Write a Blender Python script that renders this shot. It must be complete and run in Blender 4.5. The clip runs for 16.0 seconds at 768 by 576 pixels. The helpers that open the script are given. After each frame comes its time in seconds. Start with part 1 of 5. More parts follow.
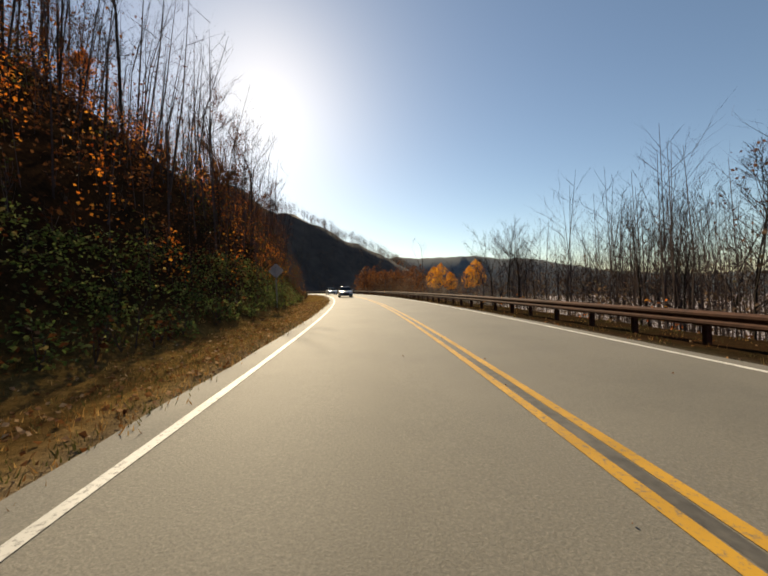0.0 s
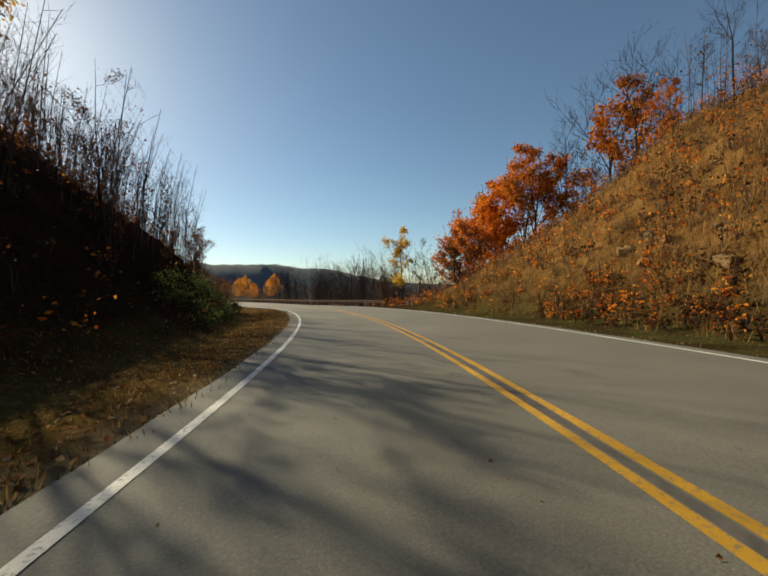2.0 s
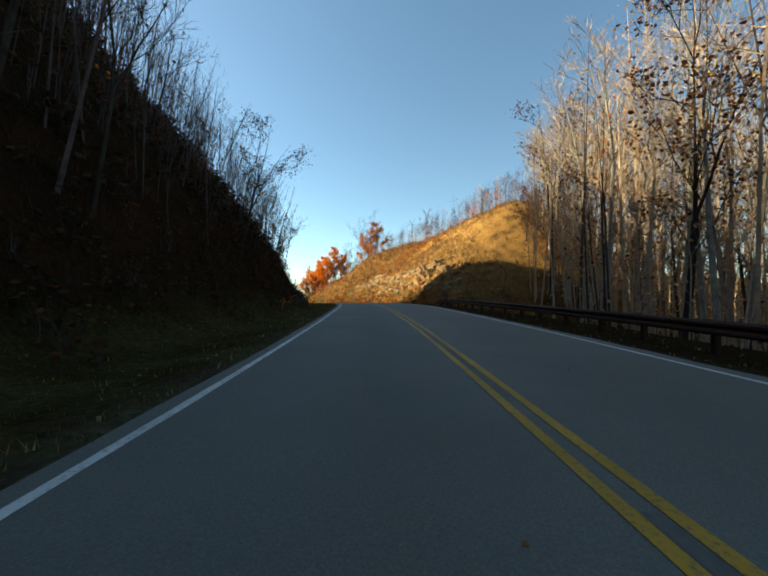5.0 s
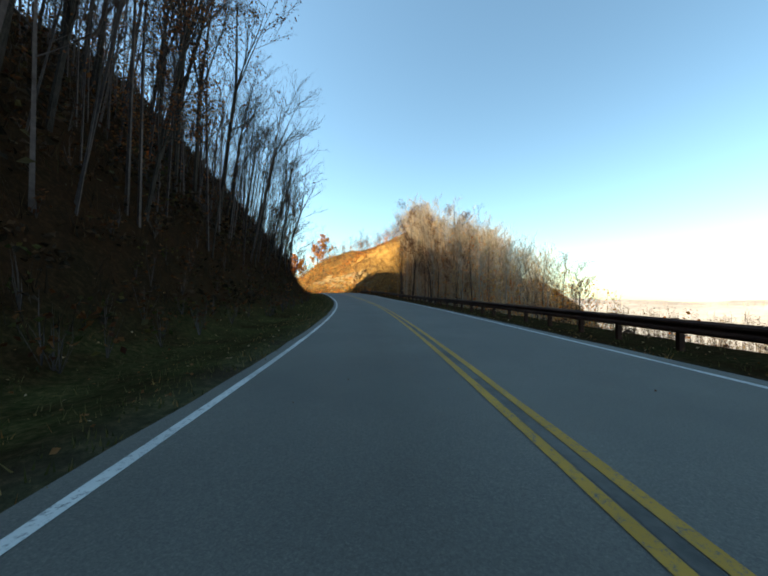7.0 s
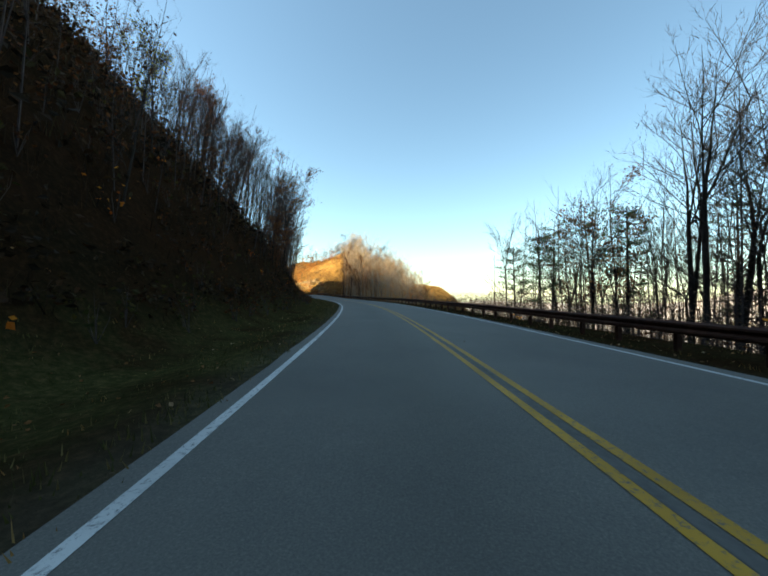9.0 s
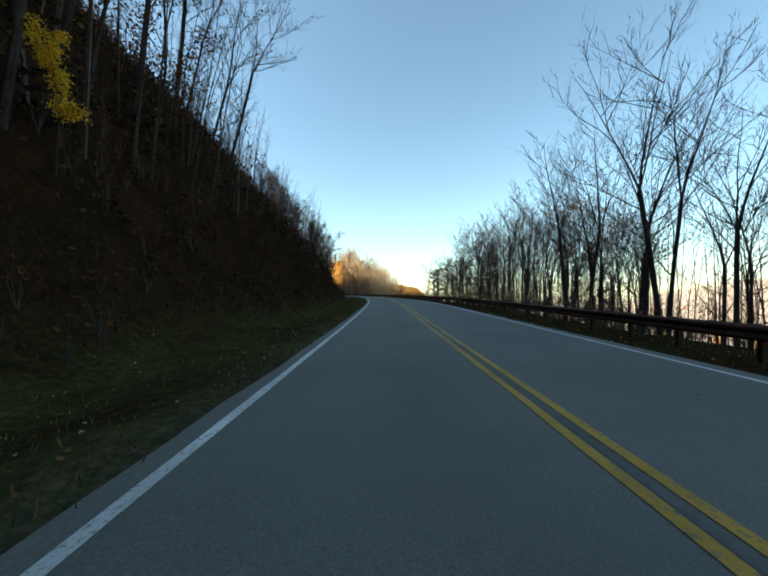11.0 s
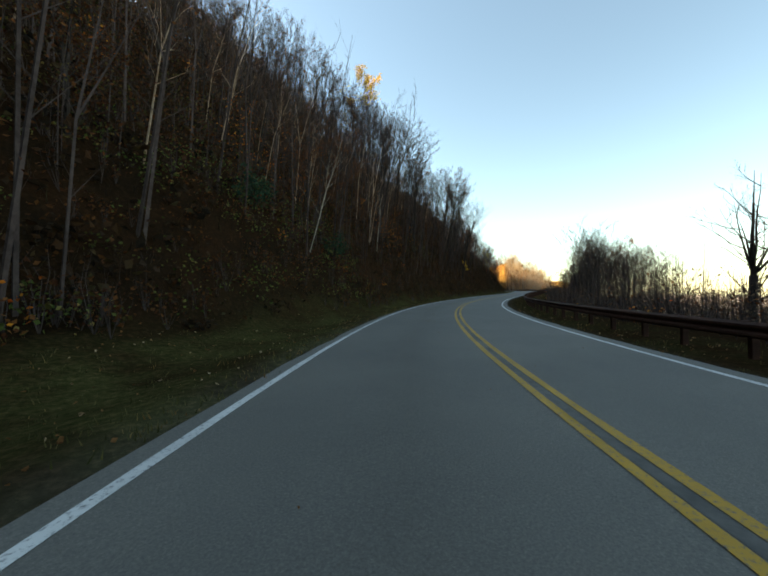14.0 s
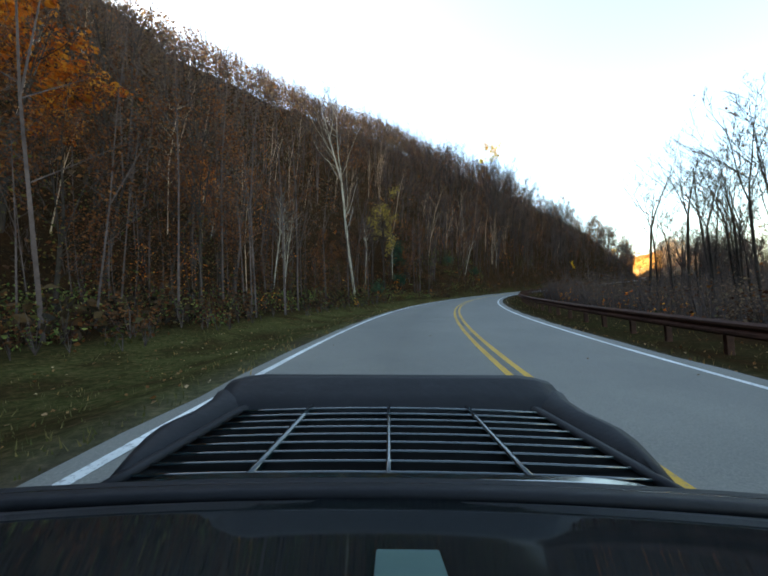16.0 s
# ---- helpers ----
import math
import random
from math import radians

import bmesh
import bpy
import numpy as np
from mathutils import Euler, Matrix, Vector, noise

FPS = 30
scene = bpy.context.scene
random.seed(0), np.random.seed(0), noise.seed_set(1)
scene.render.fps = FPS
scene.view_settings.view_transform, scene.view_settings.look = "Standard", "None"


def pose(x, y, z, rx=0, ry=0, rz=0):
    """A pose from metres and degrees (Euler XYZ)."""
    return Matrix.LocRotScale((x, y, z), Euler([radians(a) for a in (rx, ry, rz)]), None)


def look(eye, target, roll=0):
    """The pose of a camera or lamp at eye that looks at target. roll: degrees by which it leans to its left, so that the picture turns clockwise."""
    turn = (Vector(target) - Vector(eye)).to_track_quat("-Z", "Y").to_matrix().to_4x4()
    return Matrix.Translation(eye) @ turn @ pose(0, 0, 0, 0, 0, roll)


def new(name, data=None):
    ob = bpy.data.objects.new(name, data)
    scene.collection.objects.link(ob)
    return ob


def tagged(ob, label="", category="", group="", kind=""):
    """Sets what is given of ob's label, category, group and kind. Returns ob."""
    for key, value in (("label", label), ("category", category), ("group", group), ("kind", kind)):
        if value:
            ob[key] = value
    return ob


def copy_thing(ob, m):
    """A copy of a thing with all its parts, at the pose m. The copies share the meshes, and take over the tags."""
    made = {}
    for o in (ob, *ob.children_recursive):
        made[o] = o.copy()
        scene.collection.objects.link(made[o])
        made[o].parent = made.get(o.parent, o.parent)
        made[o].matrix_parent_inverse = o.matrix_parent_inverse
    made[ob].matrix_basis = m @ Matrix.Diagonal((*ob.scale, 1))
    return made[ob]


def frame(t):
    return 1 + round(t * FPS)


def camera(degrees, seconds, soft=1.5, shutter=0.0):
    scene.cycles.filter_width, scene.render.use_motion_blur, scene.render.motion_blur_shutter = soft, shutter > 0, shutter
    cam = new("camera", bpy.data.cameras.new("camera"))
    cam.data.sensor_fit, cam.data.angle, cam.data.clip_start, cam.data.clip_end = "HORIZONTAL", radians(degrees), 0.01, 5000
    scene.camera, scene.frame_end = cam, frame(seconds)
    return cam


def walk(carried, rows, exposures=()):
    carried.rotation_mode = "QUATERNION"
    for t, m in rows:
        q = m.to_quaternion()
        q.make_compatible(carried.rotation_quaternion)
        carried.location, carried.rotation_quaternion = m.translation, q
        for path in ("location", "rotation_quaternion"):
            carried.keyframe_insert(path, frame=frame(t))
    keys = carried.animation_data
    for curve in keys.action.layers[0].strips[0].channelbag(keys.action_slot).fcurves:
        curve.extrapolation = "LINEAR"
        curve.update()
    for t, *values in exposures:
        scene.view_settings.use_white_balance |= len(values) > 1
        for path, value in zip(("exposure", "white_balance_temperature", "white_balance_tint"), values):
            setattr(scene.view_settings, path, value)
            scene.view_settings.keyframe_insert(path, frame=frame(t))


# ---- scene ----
# camera and its way
cam = camera(95.3, 16.0, soft=1.9)
PATH = [
    (0.0, pose(0.00, 0.00, 1.250, 89.83, 1.95, 5.49)),
    (0.5, pose(0.95, -12.46, 1.471, 89.59, 2.69, -1.54)),
    (1.0, pose(0.25, -24.93, 1.674, 89.97, 2.57, -9.97)),
    (1.5, pose(-2.24, -37.17, 1.828, 89.99, 2.34, -18.12)),
    (2.0, pose(-6.44, -48.93, 1.980, 90.02, 1.85, -26.17)),
    (2.5, pose(-12.26, -59.98, 2.125, 90.06, 0.65, -33.73)),
    (3.0, pose(-19.39, -70.24, 2.245, 90.29, -0.20, -39.52)),
    (3.5, pose(-27.53, -79.72, 2.270, 90.91, -0.22, -44.55)),
    (4.0, pose(-36.38, -88.54, 2.171, 91.40, -0.33, -47.65)),
    (4.5, pose(-45.68, -96.89, 1.936, 92.08, -0.23, -50.13)),
    (5.0, pose(-55.31, -104.86, 1.661, 91.74, -0.12, -52.18)),
    (5.5, pose(-65.23, -112.46, 1.489, 91.24, -0.05, -54.45)),
    (6.0, pose(-75.45, -119.66, 1.407, 90.93, 0.02, -56.84)),
    (6.5, pose(-85.96, -126.43, 1.385, 90.68, 0.08, -59.35)),
    (7.0, pose(-96.76, -132.72, 1.405, 90.55, 0.16, -61.96)),
    (7.5, pose(-107.84, -138.50, 1.442, 90.54, 0.63, -64.71)),
    (8.0, pose(-119.17, -143.78, 1.460, 90.72, 1.07, -67.22)),
    (8.5, pose(-130.74, -148.50, 1.418, 91.04, 0.69, -70.08)),
    (9.0, pose(-142.52, -152.69, 1.347, 91.01, -0.20, -72.05)),
    (9.5, pose(-154.43, -156.48, 1.264, 91.16, -0.86, -73.55)),
    (10.0, pose(-166.42, -160.02, 1.156, 91.20, -0.88, -74.06)),
    (10.5, pose(-178.44, -163.46, 1.076, 90.94, -0.36, -74.38)),
    (11.0, pose(-190.47, -166.83, 1.025, 90.95, -0.24, -74.37)),
    (11.5, pose(-202.50, -170.23, 0.969, 90.98, -0.12, -73.44)),
    (12.0, pose(-214.46, -173.87, 0.894, 91.09, -0.02, -71.08)),
    (12.5, pose(-226.22, -178.11, 0.814, 91.02, 0.14, -66.52)),
    (13.0, pose(-237.56, -183.34, 0.767, 90.80, 0.04, -60.48)),
    (13.5, pose(-248.28, -189.76, 0.759, 90.68, 0.42, -54.02)),
    (14.0, pose(-258.21, -197.35, 0.771, 90.61, 0.79, -47.75)),
    (14.5, pose(-267.27, -205.95, 0.792, 90.62, 1.38, -41.92)),
    (15.0, pose(-275.41, -215.43, 0.802, 90.71, 2.23, -36.09)),
    (15.5, pose(-282.54, -225.68, 0.770, 91.00, 3.26, -30.08)),
    (16.0, pose(-288.55, -236.64, 0.677, 91.24, 3.85, -23.84)),
]
walk(cam, PATH, exposures=[(0.0, 0.8, 7700, 7), (1.0, 0.75, 7500, 7), (1.5, 0.55, 7100, 1), (2.0, 0.6, 7200, 0), (2.5, 0.6, 6800, -3), (3.5, 1.1, 7000, -6), (4.5, 1.5, 7200, -8), (7.0, 2.2, 7500, -10), (10.0, 2.2, 7950, -8), (12.5, 2.25, 8000, -8), (14.5, 2.65, 10300, 1), (15.4, 3.0, 10200, 4), (16.0, 3.5, 9000, 2)])

# ---- light ----
SUN_AZ, SUN_EL = 23.4, 28.9          # degrees left of +y, and above the horizon
sun_way = Vector((-math.sin(radians(SUN_AZ)) * math.cos(radians(SUN_EL)), math.cos(radians(SUN_AZ)) * math.cos(radians(SUN_EL)), math.sin(radians(SUN_EL))))
world = bpy.data.worlds.new("sky")
scene.world = world
world.use_nodes = True
wn = world.node_tree
sky = wn.nodes.new("ShaderNodeTexSky")
sky.sky_type, sky.sun_disc = "NISHITA", False
sky.sun_elevation, sky.sun_rotation = radians(SUN_EL), radians(-SUN_AZ)
sky.altitude, sky.air_density, sky.dust_density, sky.ozone_density = 600, 1.0, 0.55, 3.0
wn.links.new(sky.outputs[0], wn.nodes["Background"].inputs[0])
wn.nodes["Background"].inputs[1].default_value = 0.075
sun_data = bpy.data.lights.new("sun", "SUN")
sun_data.energy, sun_data.angle, sun_data.color = 5.0, radians(0.53), (1.0, 0.87, 0.68)
sun = new("sun", sun_data)
sun.matrix_world = look(sun_way * 200, (0, 0, 0))

# ---- materials ----


def material(name, rough=0.9, metal=0.0, spec=0.3):
    m = bpy.data.materials.new(name)
    m.use_nodes = True
    b = m.node_tree.nodes["Principled BSDF"]
    b.inputs["Roughness"].default_value, b.inputs["Metallic"].default_value = rough, metal
    b.inputs["Specular IOR Level"].default_value = spec
    return m, m.node_tree, b


def ramp(nt, source, stops):
    r = nt.nodes.new("ShaderNodeValToRGB")
    while len(r.color_ramp.elements) < len(stops):
        r.color_ramp.elements.new(0.5)
    for e, (p, c) in zip(r.color_ramp.elements, stops):
        e.position, e.color = p, (*c, 1)
    nt.links.new(source, r.inputs[0])
    return r.outputs[0]


def noise_of(nt, scale, detail=5, rough=0.6, stretch=None, space="Object"):
    tc = nt.nodes.new("ShaderNodeTexCoord")
    n = nt.nodes.new("ShaderNodeTexNoise")
    n.inputs["Scale"].default_value, n.inputs["Detail"].default_value, n.inputs["Roughness"].default_value = scale, detail, rough
    out = tc.outputs[space]
    if stretch:
        mp = nt.nodes.new("ShaderNodeMapping")
        mp.inputs["Scale"].default_value = stretch
        nt.links.new(out, mp.inputs[0])
        out = mp.outputs[0]
    nt.links.new(out, n.inputs["Vector"])
    return n.outputs["Fac"]


def mix(nt, a, b, fac, mode="MIX"):
    m = nt.nodes.new("ShaderNodeMix")
    m.data_type, m.blend_type = "RGBA", mode
    for sock, v in ((m.inputs[0], fac), (m.inputs[6], a), (m.inputs[7], b)):
        if isinstance(v, (int, float)):
            sock.default_value = v
        elif isinstance(v, tuple):
            sock.default_value = (*v, 1)
        else:
            nt.links.new(v, sock)
    return m.outputs[2]


def bump(nt, b, height, strength=0.4, distance=0.02):
    n = nt.nodes.new("ShaderNodeBump")
    n.inputs["Strength"].default_value, n.inputs["Distance"].default_value = strength, distance
    nt.links.new(height, n.inputs["Height"])
    nt.links.new(n.outputs[0], b.inputs["Normal"])


def two_scale(name, dark, light, fine=12.0, coarse=0.8, rough=0.9, bumps=0.4, metal=0.0, spec=0.3, stretch=None, island=0.0):
    """A surface with grain and larger stains between two colours."""
    m, nt, b = material(name, rough, metal, spec)
    f = noise_of(nt, fine, stretch=stretch)
    col = ramp(nt, f, [(0.3, dark), (0.7, light)])
    c = noise_of(nt, coarse, 3)
    col = mix(nt, col, ramp(nt, c, [(0.35, tuple(v * 0.65 for v in dark)), (0.65, light)]), 0.4)
    if island:
        g = nt.nodes.new("ShaderNodeNewGeometry")
        col = mix(nt, col, ramp(nt, g.outputs["Random Per Island"], [(0.0, tuple(v * 0.4 for v in dark)), (0.5, light), (1.0, tuple(min(1, v * 1.6) for v in light))]), island)
    nt.links.new(col, b.inputs["Base Color"])
    if bumps:
        bump(nt, b, f, bumps)
    return m


def leafy(name, stops, trans=0.45):
    """Leaves whose colour varies from leaf to leaf and from tree to tree, and that let light through."""
    m, nt, b = material(name, 0.7, 0, 0.06)
    g = nt.nodes.new("ShaderNodeNewGeometry")
    oi = nt.nodes.new("ShaderNodeObjectInfo")
    col = ramp(nt, g.outputs["Random Per Island"], stops)
    h = nt.nodes.new("ShaderNodeHueSaturation")
    mr = nt.nodes.new("ShaderNodeMapRange")
    mr.inputs[3].default_value, mr.inputs[4].default_value = 0.65, 1.2
    nt.links.new(oi.outputs["Random"], mr.inputs[0])
    nt.links.new(mr.outputs[0], h.inputs["Value"])
    nt.links.new(col, h.inputs["Color"])
    nt.links.new(h.outputs[0], b.inputs["Base Color"])
    t = nt.nodes.new("ShaderNodeBsdfTranslucent")
    nt.links.new(h.outputs[0], t.inputs[0])
    ms = nt.nodes.new("ShaderNodeMixShader")
    ms.inputs[0].default_value = trans
    nt.links.new(b.outputs[0], ms.inputs[1])
    nt.links.new(t.outputs[0], ms.inputs[2])
    nt.links.new(ms.outputs[0], nt.nodes["Material Output"].inputs[0])
    return m


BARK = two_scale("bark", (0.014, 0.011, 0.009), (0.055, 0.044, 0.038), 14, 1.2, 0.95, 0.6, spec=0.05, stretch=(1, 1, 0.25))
PALE_BARK = two_scale("pale_bark", (0.16, 0.135, 0.11), (0.44, 0.39, 0.32), 9, 1.5, 0.9, 0.4, stretch=(1, 1, 0.5))
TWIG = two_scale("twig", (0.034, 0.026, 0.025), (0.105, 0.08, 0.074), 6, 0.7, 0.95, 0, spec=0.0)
PALE_TWIG = two_scale("pale_twig", (0.27, 0.178, 0.115), (0.57, 0.4, 0.28), 6, 0.7, 0.95, 0)
LEAF_ORANGE = leafy("orange_leaves", [(0, (0.32, 0.06, 0.012)), (0.5, (0.58, 0.16, 0.02)), (1, (0.68, 0.29, 0.04))], 0.55)
LEAF_YELLOW = leafy("yellow_leaves", [(0, (0.55, 0.27, 0.02)), (0.5, (0.74, 0.45, 0.03)), (1, (0.6, 0.44, 0.07))], 0.55)
LEAF_RUST = leafy("rust_leaves", [(0, (0.05, 0.018, 0.01)), (0.5, (0.13, 0.046, 0.017)), (1, (0.2, 0.085, 0.03))])
BUSH = leafy("bush_leaves", [(0, (0.04, 0.06, 0.016)), (0.5, (0.09, 0.125, 0.032)), (0.85, (0.17, 0.19, 0.06)), (1, (0.28, 0.2, 0.07))], 0.5)
# Leaf browns lowered to near black so the bank renders as deep shade.
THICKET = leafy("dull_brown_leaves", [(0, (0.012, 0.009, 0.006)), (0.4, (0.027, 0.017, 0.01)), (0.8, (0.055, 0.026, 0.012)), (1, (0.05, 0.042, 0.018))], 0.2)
LEAF_OLIVE = leafy("olive_leaves", [(0, (0.028, 0.036, 0.01)), (0.5, (0.07, 0.068, 0.02)), (1, (0.14, 0.1, 0.03))])
AMBER = leafy("amber_leaves", [(0, (0.5, 0.15, 0.015)), (0.5, (0.72, 0.3, 0.025)), (1, (0.8, 0.42, 0.04))], 0.55)
LEAF_FADED = leafy("faded_yellow_leaves", [(0, (0.12, 0.1, 0.025)), (0.5, (0.26, 0.19, 0.035)), (1, (0.4, 0.27, 0.05))], 0.4)
NEEDLE = leafy("needles", [(0, (0.02, 0.04, 0.02)), (0.6, (0.04, 0.07, 0.03)), (1, (0.09, 0.1, 0.04))], 0.2)
EVERGREEN = leafy("evergreen_leaves", [(0, (0.015, 0.04, 0.025)), (0.6, (0.03, 0.075, 0.045)), (1, (0.06, 0.1, 0.05))], 0.25)
DRY_GRASS = leafy("dry_grass", [(0, (0.18, 0.08, 0.025)), (0.5, (0.36, 0.19, 0.062)), (1, (0.52, 0.33, 0.13))], 0.35)
STRAW = leafy("straw_leaves", [(0, (0.46, 0.22, 0.07)), (0.5, (0.68, 0.41, 0.17)), (1, (0.78, 0.55, 0.3))], 0.5)
HILL_LEAF = leafy("faded_brown_leaves", [(0, (0.055, 0.038, 0.03)), (0.5, (0.125, 0.08, 0.054)), (0.9, (0.18, 0.115, 0.07)), (1, (0.1, 0.09, 0.045))], 0.4)
GREEN_GRASS = leafy("green_grass", [(0, (0.035, 0.036, 0.012)), (0.5, (0.075, 0.07, 0.022)), (1, (0.17, 0.12, 0.048))], 0.35)
LITTER = leafy("fallen_leaves", [(0, (0.12, 0.045, 0.016)), (0.6, (0.28, 0.13, 0.05)), (1, (0.5, 0.35, 0.21))], 0.3)


def rock_material():
    """Weathered ledge stone: tan, grey and rusty from block to block, with stains and lichen."""
    m, nt, b = material("rock", 0.95, 0, 0.05)
    f, c = noise_of(nt, 3.4, 7, 0.7), noise_of(nt, 0.9, 4, 0.6)
    oi = nt.nodes.new("ShaderNodeObjectInfo")
    tone = ramp(nt, oi.outputs["Random"], [(0.0, (0.3, 0.18, 0.085)), (0.35, (0.36, 0.25, 0.14)), (0.6, (0.25, 0.19, 0.125)), (0.8, (0.36, 0.17, 0.08)), (1.0, (0.4, 0.28, 0.15))])
    col = mix(nt, tone, ramp(nt, f, [(0.3, (0.25, 0.22, 0.18)), (0.5, (0.75, 0.74, 0.7)), (0.72, (1.15, 1.12, 1.05))]), 0.85, "MULTIPLY")
    col = mix(nt, col, (0.1, 0.075, 0.035), ramp(nt, c, [(0.52, (0, 0, 0)), (0.68, (0.65, 0.65, 0.65))]))
    nt.links.new(col, b.inputs["Base Color"])
    bump(nt, b, f, 1.0, 0.06)
    return m


ROCK = rock_material()
CORTEN = two_scale("weathered_steel", (0.032, 0.014, 0.01), (0.085, 0.038, 0.024), 5, 0.6, 0.85, 0.3, spec=0.15)
STEEL = two_scale("galvanised_steel", (0.3, 0.31, 0.32), (0.45, 0.46, 0.47), 6, 1, 0.45, 0.05, metal=0.8)


def asphalt_material():
    m, nt, b = material("asphalt", 0.8, 0, 0.35)
    v = noise_of(nt, 55, 3, 0.75)
    col = ramp(nt, v, [(0.3, (0.112, 0.106, 0.092)), (0.55, (0.158, 0.148, 0.127)), (0.75, (0.225, 0.208, 0.178))])
    c = noise_of(nt, 0.35, 5, 0.65)
    col = mix(nt, col, ramp(nt, c, [(0.3, (0.6, 0.6, 0.6)), (0.7, (1.0, 0.98, 0.95))]), 0.6, "MULTIPLY")
    # tyre tracks: lanes of slightly darker, smoother wear along the road, from the across-road coordinate
    uv = nt.nodes.new("ShaderNodeUVMap")
    sp = nt.nodes.new("ShaderNodeSeparateXYZ")
    nt.links.new(uv.outputs[0], sp.inputs[0])
    w = ramp(nt, sp.outputs[0], [(0.0, (1, 1, 1)), (0.2, (0.9, 0.9, 0.9)), (0.3, (0.78, 0.77, 0.76)), (0.4, (0.92, 0.92, 0.92)), (0.52, (1, 1, 1)), (0.72, (0.9, 0.9, 0.9)), (1.0, (1, 1, 1))])
    col = mix(nt, col, w, 0.75, "MULTIPLY")
    nt.links.new(col, b.inputs["Base Color"])
    bump(nt, b, v, 0.5, 0.008)
    return m


ASPHALT = asphalt_material()


def paint_material(name, colour, under=(0.16, 0.155, 0.15), wear=0.45):
    m, nt, b = material(name, 0.7, 0, 0.3)
    v = noise_of(nt, 22, 6, 0.75)
    c = noise_of(nt, 1.1, 3, 0.5)
    col = mix(nt, colour, tuple(x * 0.72 for x in colour), ramp(nt, c, [(0.35, (0, 0, 0)), (0.65, (1, 1, 1))]))
    col = mix(nt, col, under, ramp(nt, v, [(wear + 0.12, (0, 0, 0)), (wear + 0.26, (1, 1, 1))]))
    nt.links.new(col, b.inputs["Base Color"])
    bump(nt, b, v, 0.3, 0.004)
    return m


WHITE_LINE = paint_material("white_road_paint", (0.66, 0.65, 0.61), wear=0.4)
YELLOW_LINE = paint_material("yellow_road_paint", (0.5, 0.27, 0.025), (0.11, 0.1, 0.085), 0.4)


def ground_material():
    m, nt, b = material("ground_cover", 1.0, 0, 0.0)
    at = nt.nodes.new("ShaderNodeVertexColor")
    at.layer_name = "cover"
    sp = nt.nodes.new("ShaderNodeSeparateColor")
    nt.links.new(at.outputs[0], sp.inputs[0])
    fine, mid = noise_of(nt, 7, 6, 0.75), noise_of(nt, 0.5, 5, 0.6)
    # Litter colour lowered to near black to deepen the bank's shade.
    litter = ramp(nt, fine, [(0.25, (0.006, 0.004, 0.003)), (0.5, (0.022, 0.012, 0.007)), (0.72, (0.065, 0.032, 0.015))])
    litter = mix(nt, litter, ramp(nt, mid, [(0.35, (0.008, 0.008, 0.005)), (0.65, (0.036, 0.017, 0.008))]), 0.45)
    grass = ramp(nt, fine, [(0.25, (0.02, 0.022, 0.008)), (0.5, (0.055, 0.052, 0.018)), (0.75, (0.15, 0.1, 0.042))])
    grass = mix(nt, grass, litter, ramp(nt, mid, [(0.4, (0, 0, 0)), (0.62, (0.75, 0.75, 0.75))]))
    gold = ramp(nt, fine, [(0.2, (0.1, 0.05, 0.017)), (0.5, (0.28, 0.145, 0.046)), (0.8, (0.44, 0.27, 0.1))])
    gold = mix(nt, gold, litter, ramp(nt, mid, [(0.45, (0, 0, 0)), (0.7, (0.8, 0.8, 0.8))]))
    gravel = ramp(nt, fine, [(0.25, (0.16, 0.14, 0.115)), (0.7, (0.36, 0.32, 0.26))])
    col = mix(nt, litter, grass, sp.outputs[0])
    col = mix(nt, col, gold, sp.outputs[1])
    col = mix(nt, col, gravel, sp.outputs[2])
    nt.links.new(col, b.inputs["Base Color"])
    bump(nt, b, fine, 0.9, 0.08)
    return m


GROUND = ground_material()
# Woods across the valley: sunlight and pale haze are mixed into the colour.
HAZED_VALLEY_WOOD = two_scale("valley_woods", (0.2, 0.165, 0.168), (0.36, 0.31, 0.315), 0.1, 0.012, 0.95, 0)
# Same woods toned dark, for the spur's backlit side.
BACKLIT_WOOD = two_scale("backlit_woods", (0.03, 0.025, 0.024), (0.08, 0.064, 0.055), 0.12, 0.012, 0.95, 0)

# ---- plan of the road: every 12.5 m along it, the heading, level and bank ----
HEADING = [7.7, 0.87, -7.38, -15.59, -23.72, -31.63, -37.8, -43.23, -46.71, -49.36, -51.43, -53.65, -56.01, -58.48, -61.06, -63.82, -66.31, -69.26, -71.43, -73.15, -73.84, -74.23, -74.41, -73.84, -72.02, -68.01, -62.25, -55.83, -49.47, -43.57, -37.77, -31.82, -25.61]
LEVEL = [0.0, 0.22, 0.42, 0.58, 0.73, 0.87, 0.99, 1.02, 0.92, 0.69, 0.41, 0.24, 0.16, 0.13, 0.16, 0.19, 0.21, 0.17, 0.1, 0.01, -0.09, -0.17, -0.23, -0.28, -0.36, -0.44, -0.48, -0.49, -0.48, -0.46, -0.45, -0.48, -0.57]
BANK = [0.86, 1.18, 1.13, 1.03, 0.81, 0.29, -0.16, -0.18, -0.27, -0.19, -0.09, -0.04, 0.01, 0.07, 0.12, 0.51, 0.86, 0.55, -0.16, -0.69, -0.7, -0.29, -0.19, -0.09, -0.01, 0.11, 0.03, 0.33, 0.63, 1.43, 2.31, 3.39, 4.0]

STEP = 12.5


